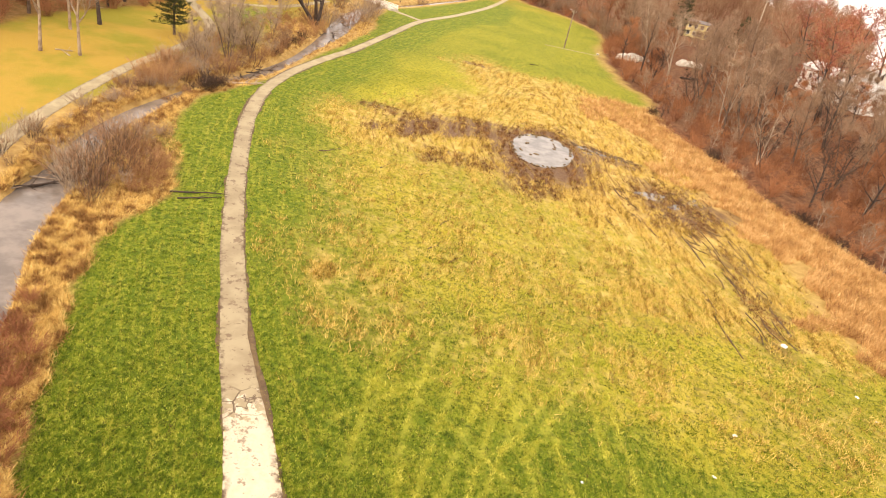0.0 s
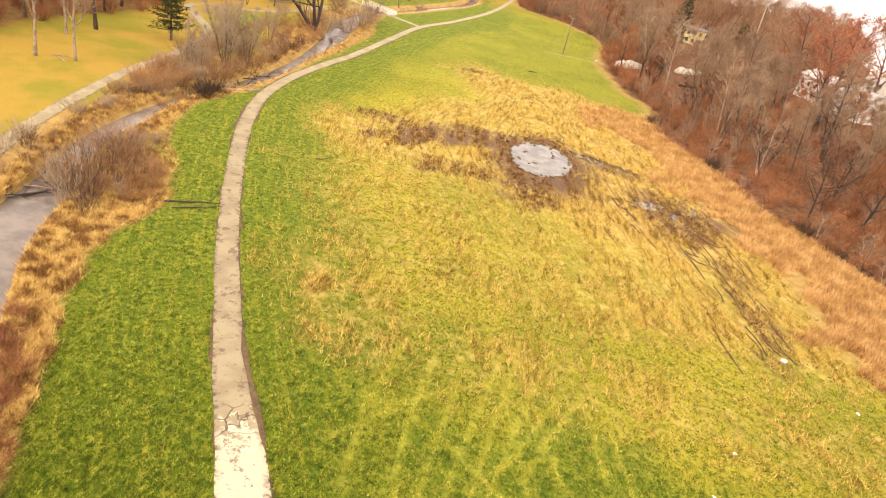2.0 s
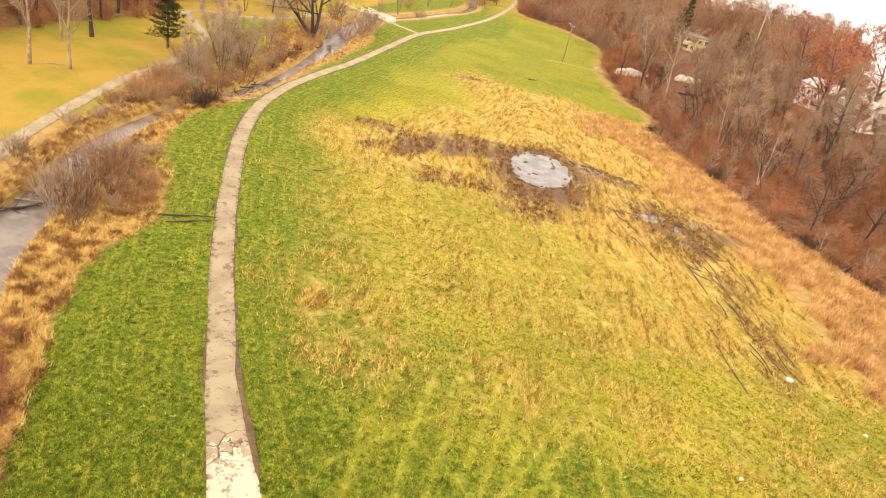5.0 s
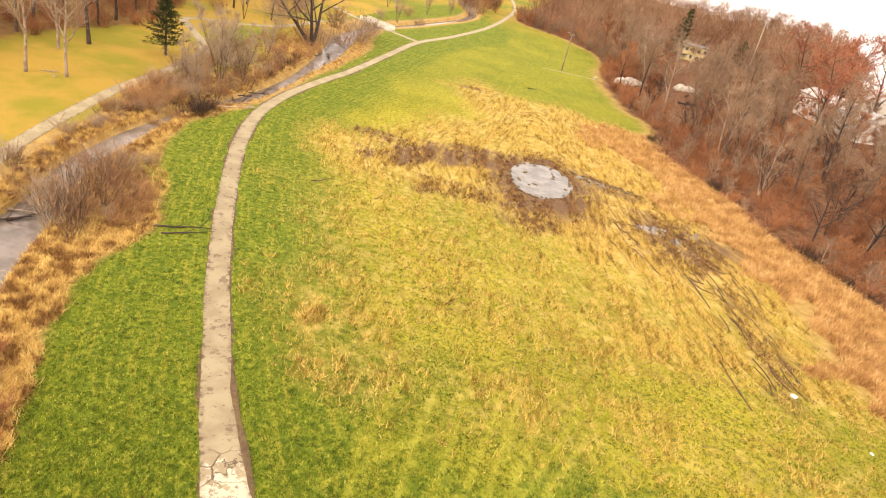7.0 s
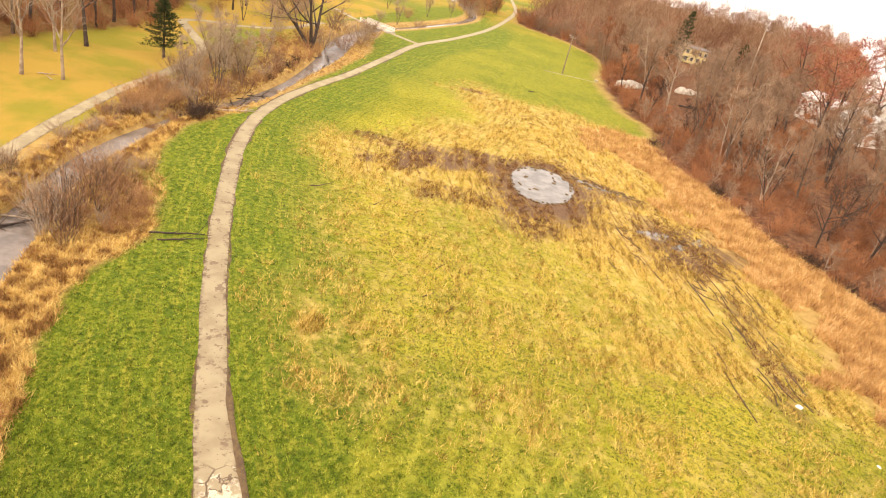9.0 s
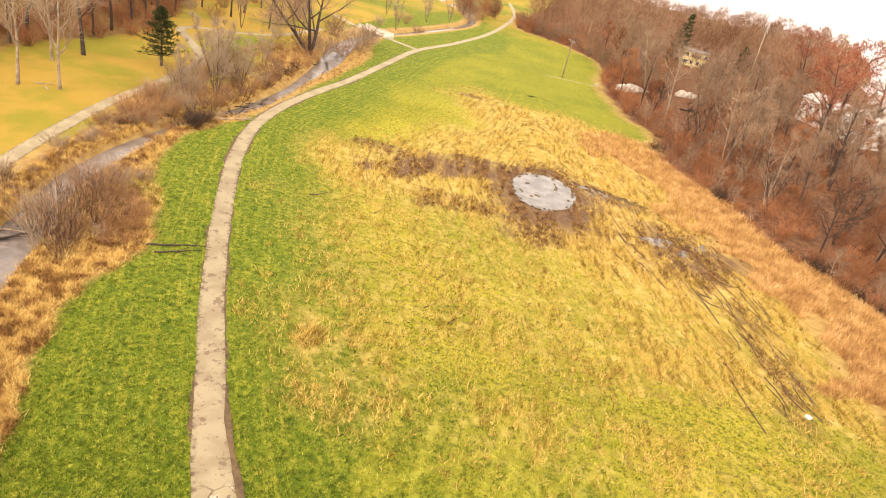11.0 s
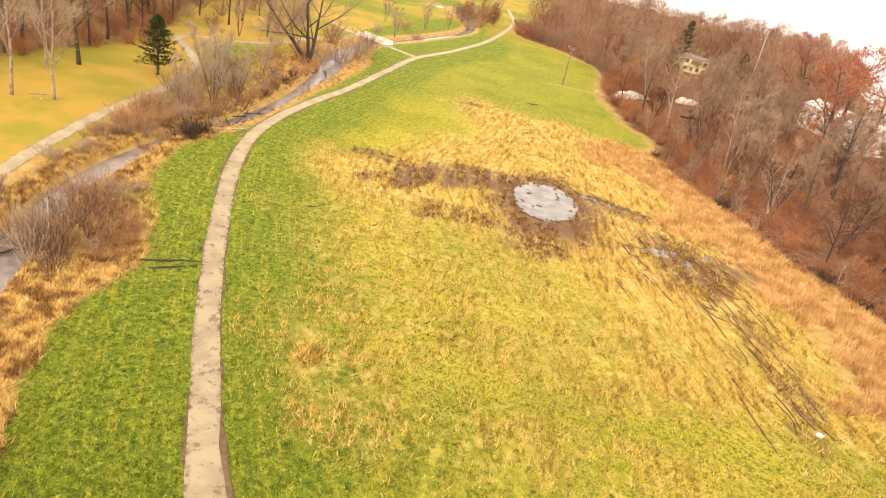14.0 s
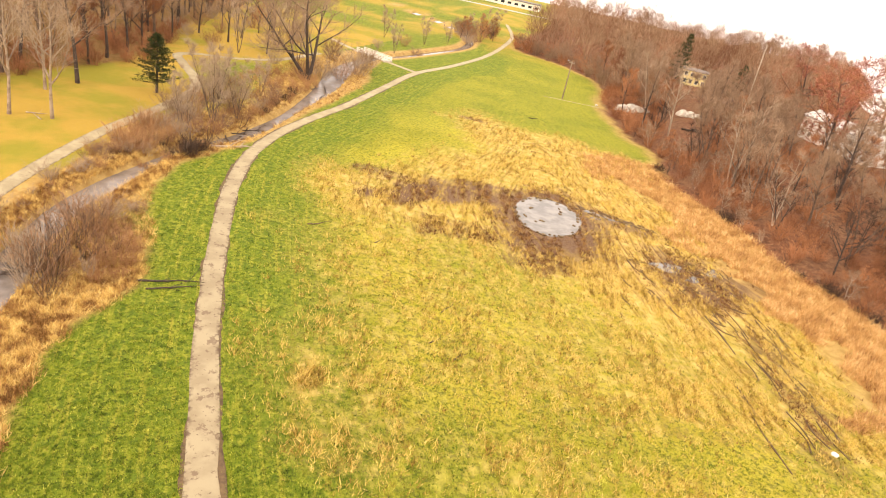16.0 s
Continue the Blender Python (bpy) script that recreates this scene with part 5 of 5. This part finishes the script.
def house(x, y, turn, w, d, h, roof_h, wall_mat, label, cols=4, floors=2, roof_mat=M_ROOF):
    """A gabled house: walls with set-in windows, eaves and a chimney."""
    ob = tagged(new("house"), label, "house")
    bm = bmesh.new()
    box(bm, (w, d, h + 0.8), (0, 0, (h - 0.8) / 2))
    g = [bm.verts.new(p) for p in ((-w / 2, -d / 2, h), (-w / 2, d / 2, h), (-w / 2, 0, h + roof_h - 0.1), (w / 2, -d / 2, h), (w / 2, d / 2, h), (w / 2, 0, h + roof_h - 0.1))]
    bm.faces.new((g[0], g[2], g[1]))
    bm.faces.new((g[3], g[4], g[5]))
    wall = part("wall", bm, wall_mat, ob)
    bm = bmesh.new()
    run = math.hypot(d / 2 + 0.5, roof_h)
    ang = math.degrees(math.atan2(roof_h, d / 2))
    for s in (-1, 1):
        box(bm, (w + 0.9, run + 0.15, 0.18), (0, s * d / 4 * 1.03, h + roof_h / 2), (-s * ang, 0, 0))
    roof = part("roof", bm, roof_mat, ob)
    bm = bmesh.new()
    box(bm, (0.8, 0.6, 1.6), (w * 0.25, 0.5, h + roof_h + 0.1), bevel=0.03)
    part("chimney", bm, M_SOIL, roof)
    for f in range(floors):
        for c in range(cols):
            for s in (-1, 1):
                wx, wz = (c + 0.5) / cols * w - w / 2, 1.5 + f * 2.7
                bm = bmesh.new()
                for q in ((1.3, 0.1, 0.12, 0, 0.75), (1.3, 0.1, 0.12, 0, -0.75), (0.12, 0.1, 1.4, -0.6, 0), (0.12, 0.1, 1.4, 0.6, 0), (0.06, 0.08, 1.4, 0, 0)):
                    box(bm, q[:3], (wx + q[3], s * (d / 2 + 0.04), wz + q[4]))
                win = part("window", bm, M_WHITE, ob)
                bm = bmesh.new()
                box(bm, (1.1, 0.03, 1.4), (wx, s * (d / 2 + 0.02), wz))
                part("pane", bm, M_GLASS, win, "dark window glass")
    ob.matrix_basis = pose(x, y, level(x, y), 0, 0, turn)
    return ob


DIRT = curve_through([(0.5, 200.3), (8, 201.6), (17, 203)], 0.6)
tagged(ribbon("path_dirt_track", DIRT, 0.3, 0.02, M_PATH, 16, across=2, attr=lambda p: (0, 0)), "thin pale dirt track at the field's edge", "path", kind="structure")
for x, y, s in ((44.5, 262, 0.9), (57, 262, 0.75)):
    tagged(put(kinds[(0, 4, 1, 6)[int(x) % 4]], x, y, x * 9, s), group="trees of the woods")
put(pale, 52.4, 270, 140, 0.6)
house(58, 297, -8, 9.5, 8, 5.6, 0.6, M_YELLOW, "yellow two-storey house behind bare trees", 4)
house(88, 215, -72, 30, 9, 6.4, 1.8, M_WHITE, "long white house behind bare trees", 9, 2, M_ROOF_PALE)
house(114, 248, -40, 13, 8, 5.4, 2.6, M_WHITE, "white house higher up among bare trees", 4, 2, M_ROOF_PALE)


def far_building():
    ob = tagged(new("low_building"), "long low white building beyond the far meadow", "building")
    bm = bmesh.new()
    box(bm, (46, 14, 4.6), (0, 0, 2.1), bevel=0.05)
    part("wall", bm, M_WHITE, ob)
    bm = bmesh.new()
    box(bm, (47, 15, 0.5), (0, 0, 4.6), bevel=0.05)
    part("roof", bm, M_ROOF, ob)
    for k in range(9):
        bm = bmesh.new()
        box(bm, (2.6, 0.1, 1.6), (-20 + k * 5, -7.06, 2.2))
        part("window", bm, M_GLASS, ob)
    ob.matrix_basis = pose(-38, 528, level(-38, 528), 0, 0, 6)


far_building()
FAR_ROAD = curve_through([(-130, 452), (-60, 476), (-20, 482), (30, 492)], 4)
tagged(ribbon("road_far", FAR_ROAD, 4.0, 0.05, M_ROADFAR, 19, across=2), "pale road beyond the far meadow", "road", kind="structure")


def footbridge():
    ob = tagged(new("footbridge"), "low white footbridge over the river", "bridge")
    bm = bmesh.new()
    box(bm, (11.5, 3.0, 0.28), (0, 0, 0.12), bevel=0.03)
    part("deck", bm, M_STONE, ob)
    for s in (-1, 1):
        bm = bmesh.new()
        box(bm, (11.5, 0.12, 0.14), (0, s * 1.5, 1.25), bevel=0.02)
        box(bm, (11.5, 0.08, 0.62), (0, s * 1.5, 0.68), bevel=0.02)
        rail = part("railing", bm, M_WHITE, ob, "white painted railing")
        for k in range(7):
            bm = bmesh.new()
            box(bm, (0.14, 0.14, 1.25), (-5.5 + k * 11 / 6, s * 1.5, 0.7), bevel=0.015)
            part("post", bm, M_WHITE, rail)
        bm = bmesh.new()
        box(bm, (1.0, 3.4, 1.6), (s * 5.4, 0, -0.75), bevel=0.05)
        part("abutment", bm, M_STONE, ob)
    ob.matrix_basis = pose(-48.6, 198.4, 0.12, 0, 0, 150)


footbridge()


def stone(seed, size, label, mat=M_STONE, name="boulder"):
    r3 = random.Random(seed)
    bm = bmesh.new()
    bmesh.ops.create_icosphere(bm, subdivisions=2, radius=1)
    for v in bm.verts:
        k = noise.noise(v.co * 1.3 + Vector((seed, 0, 0)))
        v.co *= 1 + 0.35 * k
        v.co = Vector((v.co.x * size[0], v.co.y * size[1], max(v.co.z, -0.5) * size[2]))
    me = bpy.data.meshes.new(name)
    bm.to_mesh(me)
    bm.free()
    me.materials.append(mat)
    return tagged(new(name, me), label, "stone", group="pale boulders")


for k, (x, y, sx, sy, sz, t) in enumerate(((23.5, 207, 1.5, 1.0, 1.2, 20), (26, 209.5, 1.8, 1.1, 1.3, 50), (28.5, 212, 1.4, 0.9, 1.0, 10), (30.6, 214, 1.2, 0.9, 0.9, 80),
                                          (43, 222, 1.5, 0.9, 1.2, 30), (45.6, 223.5, 1.9, 0.9, 1.0, 15), (48.8, 225, 1.5, 0.8, 0.8, 60), (16, 205, 0.6, 0.4, 0.4, 0))):
    for q in range(3 if sx > 1 else 1):
        ox, oy = (0, 0) if q == 0 else (1.3 * math.cos(2.4 * k + 3 * q), 1.0 * math.sin(2.4 * k + 3 * q))
        f = (1.25, 0.8, 0.65)[q] if sx > 1 else 0.8
        s = stone(k * 3 + q + 3, (sx * f, sy * f, sz * f), "large pale boulder at the edge of the woods")
        s.matrix_basis = pose(x + ox, y + oy, level(x + ox, y + oy) + 0.35 * sz * f, 0, 0, t + 40 * q)


def fallen(name, x, y, turn, length, r, mat, label, seed, side=4, lift=None):
    """A fallen branch or log with a few broken side limbs."""
    r4 = random.Random(seed)
    acc = Acc()
    pts, _ = limb_line(r4, Vector((-length / 2, 0, 0)), Vector((1, 0, 0)), length, 7, 0.2, 0.0)
    pts = [Vector((p.x, p.y, abs(p.z) * 0.3 + r * 0.6)) for p in pts]
    acc.tube(pts, [r, r * 0.95, r * 0.85, r * 0.75, r * 0.6, r * 0.45, r * 0.3, r * 0.12], 6)
    for k in range(side):
        p, d = on_line(pts, r4.uniform(0.3, 0.95))
        lp, _ = limb_line(r4, p, wander(r4, d, 0.9, 0.35), length * r4.uniform(0.15, 0.35), 3, 0.2, 0.05)
        acc.tube(lp, [r * 0.4, r * 0.3, r * 0.2, r * 0.06], 4)
    ob = tagged(new(name, acc.mesh(name, mat, True)), label, "branch")
    z = level(x, y) if lift is None else lift
    ob.matrix_basis = pose(x, y, z, 0, 0, turn)
    return ob


# two added branches stand in for an eroded drain from path to bank
fallen("fallen_branch", -29.4, 59.4, 14, 6.2, 0.11, M_BARK_DARK, "dark branch standing in for a drain rut across the turf", 1, 3)
fallen("fallen_branch", -28.6, 58.6, 20, 5.0, 0.09, M_BARK_DARK, "dark branch standing in for a drain rut across the turf", 2, 2)
fallen("fallen_branch", -22.3, 80.6, 24, 3.2, 0.08, M_BARK, "grey fallen branch in the meadow", 3, 2)
fallen("fallen_log", -43.8, 99.4, 56, 7.5, 0.26, M_BARK_PALE, "pale fallen trunk across the river", 4, 4, -0.1)
for k, (x, y, t, ln, r) in enumerate(((-45.6, 106.5, 20, 6, 0.14), (-46.5, 108.5, 75, 7, 0.15), (-44.6, 104, 100, 5, 0.12), (-47, 105, 130, 6, 0.13), (-45, 110, 40, 5, 0.12), (-44.5, 113, 95, 4.5, 0.1), (-45.4, 99.5, 30, 5, 0.13), (-44.8, 102, 150, 4.5, 0.12), (-46.4, 97.2, 70, 4, 0.1), (-43.6, 104.5, 60, 4, 0.1))):
    fallen("driftwood", x, y, t, ln, r, M_BARK_DARK, "dark driftwood jammed in the river", 10 + k, 6, -0.6)
for k, (x, y, t, ln, mat) in enumerate(((-43.6, 53.4, 35, 7, M_BARK_DARK), (-44.4, 55, 10, 6, M_BARK_TAN), (-42.6, 55.4, 60, 5, M_BARK_DARK), (-45, 52, 80, 5, M_BARK_TAN))):
    fallen("fallen_limb", x, y, t, ln, 0.13, mat, "broken leafless limb lying in the river", 80 + k, 5, -0.65)
for k, (x, y, t) in enumerate(((44, 200, 8), (47, 203, 10))):
    fallen("fallen_log", x, y, t, 9, 0.25, M_BARK_DARK, "dark fallen log in the leaf litter", 30 + k, 1)
# added dark limbs that imitate the willow trunk's reflection in the river
for k, (x, y, t, ln) in enumerate(((-45.2, 150, 95, 6), (-48.2, 146.5, 70, 5.5), (-44.4, 141, 120, 4))):
    fallen("reflection_limb", x, y, t, ln, 0.16, M_BARK_DARK, "dark added limb imitating the willow's reflection at the water's edge", 40 + k, 3, -0.55)
for k, (x, y, t, ln) in enumerate(((-4.6, 68.6, 80, 2.2), (-4.4, 62.2, 60, 1.8), (-1.9, 60.6, 70, 1.9), (-14.5, 80.5, 55, 2.4), (-9.6, 81.5, 60, 2.0))):
    fallen("fallen_twig", x, y, t, ln, 0.06, M_BARK_DARK, "short dark stick lying in the dry meadow", 50 + k, 1)
for k, (x, y, t, ln) in enumerate(((-69.2, 92.6, 20, 3), (-68.2, 91.2, 160, 2))):
    fallen("fallen_branch", x, y, t, ln, 0.1, M_BARK_PALE, "pale fallen branch lying on the golden lawn", 60 + k, 4)
fallen("fallen_branch", -0.4, 168, 10, 2.5, 0.12, M_BARK_DARK, "dark stick lying on the far turf", 70, 2)


def litter(x, y, s, seed):
    r5 = random.Random(seed)
    bm = bmesh.new()
    bmesh.ops.create_icosphere(bm, subdivisions=2, radius=s)
    for v in bm.verts:
        v.co += Vector((r5.uniform(-1, 1), r5.uniform(-1, 1), r5.uniform(-1, 1))) * s * 0.22
        v.co.z *= 0.5
        v.co.x *= 1.3
    me = bpy.data.meshes.new("plastic_bag")
    bm.to_mesh(me)
    bm.free()
    me.materials.append(M_LITTER)
    ob = tagged(new("plastic_bag", me), "crumpled white plastic bag lying in the grass", "litter", group="litter")
    ob.matrix_basis = pose(x, y, level(x, y) + s * 0.35, 0, 0, seed * 50)


for k, (x, y, s) in enumerate(((32.5, 61.3, 0.29), (24.2, 44.6, 0.16), (37.7, 55.4, 0.16), (21.6, 39.1, 0.13), (11.8, 34.8, 0.1), (38.3, 52.2, 0.1))):
    litter(x, y, s, k)


def rut(points, k):
    line = curve_through(points, 0.5)
    tagged(ribbon("trim_rut", line, 0.055, 0.07, M_SOIL, 300 + k, across=2, wobble=0.09, skirt=0.2), "dark wet wheel rut in the dry grass", "rut", kind="structure")


ruts = random.Random(77)
for k in range(30):
    x0, y0, ln = ruts.uniform(26, 35), ruts.uniform(64, 87), ruts.uniform(2.5, 8)
    rut([(x0 - 0.22 * ln, y0), (x0 - 0.1 * ln + ruts.uniform(-0.4, 0.4), y0 - ln * 0.5), (x0 + ruts.uniform(-0.3, 0.3), y0 - ln)], k)
for k in range(46):
    x0, y0, r = ruts.uniform(17, 31), ruts.uniform(83, 101), ruts.uniform(0.8, 3.2)
    a = ruts.uniform(0, 6.28)
    rut([(x0 + r * math.cos(a + q), y0 + 1.4 * r * math.sin(a + q)) for q in (0, 0.5, 1.0)], 20 + k)


def clods():
    r6 = random.Random(33)
    for k in range(64):
        a, r = r6.uniform(0, 6.283), (r6.uniform(0.97, 1.08) if k % 5 else r6.uniform(0.4, 0.95))
        s = stone(60 + k % 5, (r6.uniform(0.15, 0.5), r6.uniform(0.12, 0.3), 0.13), "dark clod of mud standing in the puddle", M_SOIL, "mud_clod")
        s["category"], s["group"] = "clod", "clods in the puddle"
        s.matrix_basis = pose(5.1 + 4.8 * r * math.cos(a), 104.2 + 7.6 * r * math.sin(a), -0.06, 0, 0, math.degrees(math.atan2(1.6 * math.cos(a), -math.sin(a))) + r6.uniform(-25, 25))
    for k in range(46):
        u = r6.random()
        x, y = 9.8 + 11.5 * u + r6.uniform(-0.5, 0.5), 110.8 - 1.9 * u + r6.uniform(-1.6, 1.6) * (1 - 0.7 * u)
        s = stone(60 + k % 5, (r6.uniform(0.2, 0.6), r6.uniform(0.1, 0.22), 0.13), "dark clod of mud beside the puddle", M_SOIL, "mud_clod")
        s["category"], s["group"] = "clod", "clods beside the puddle"
        s.matrix_basis = pose(x, y, level(x, y) + 0.04, 0, 0, r6.uniform(-40, 20))


clods()
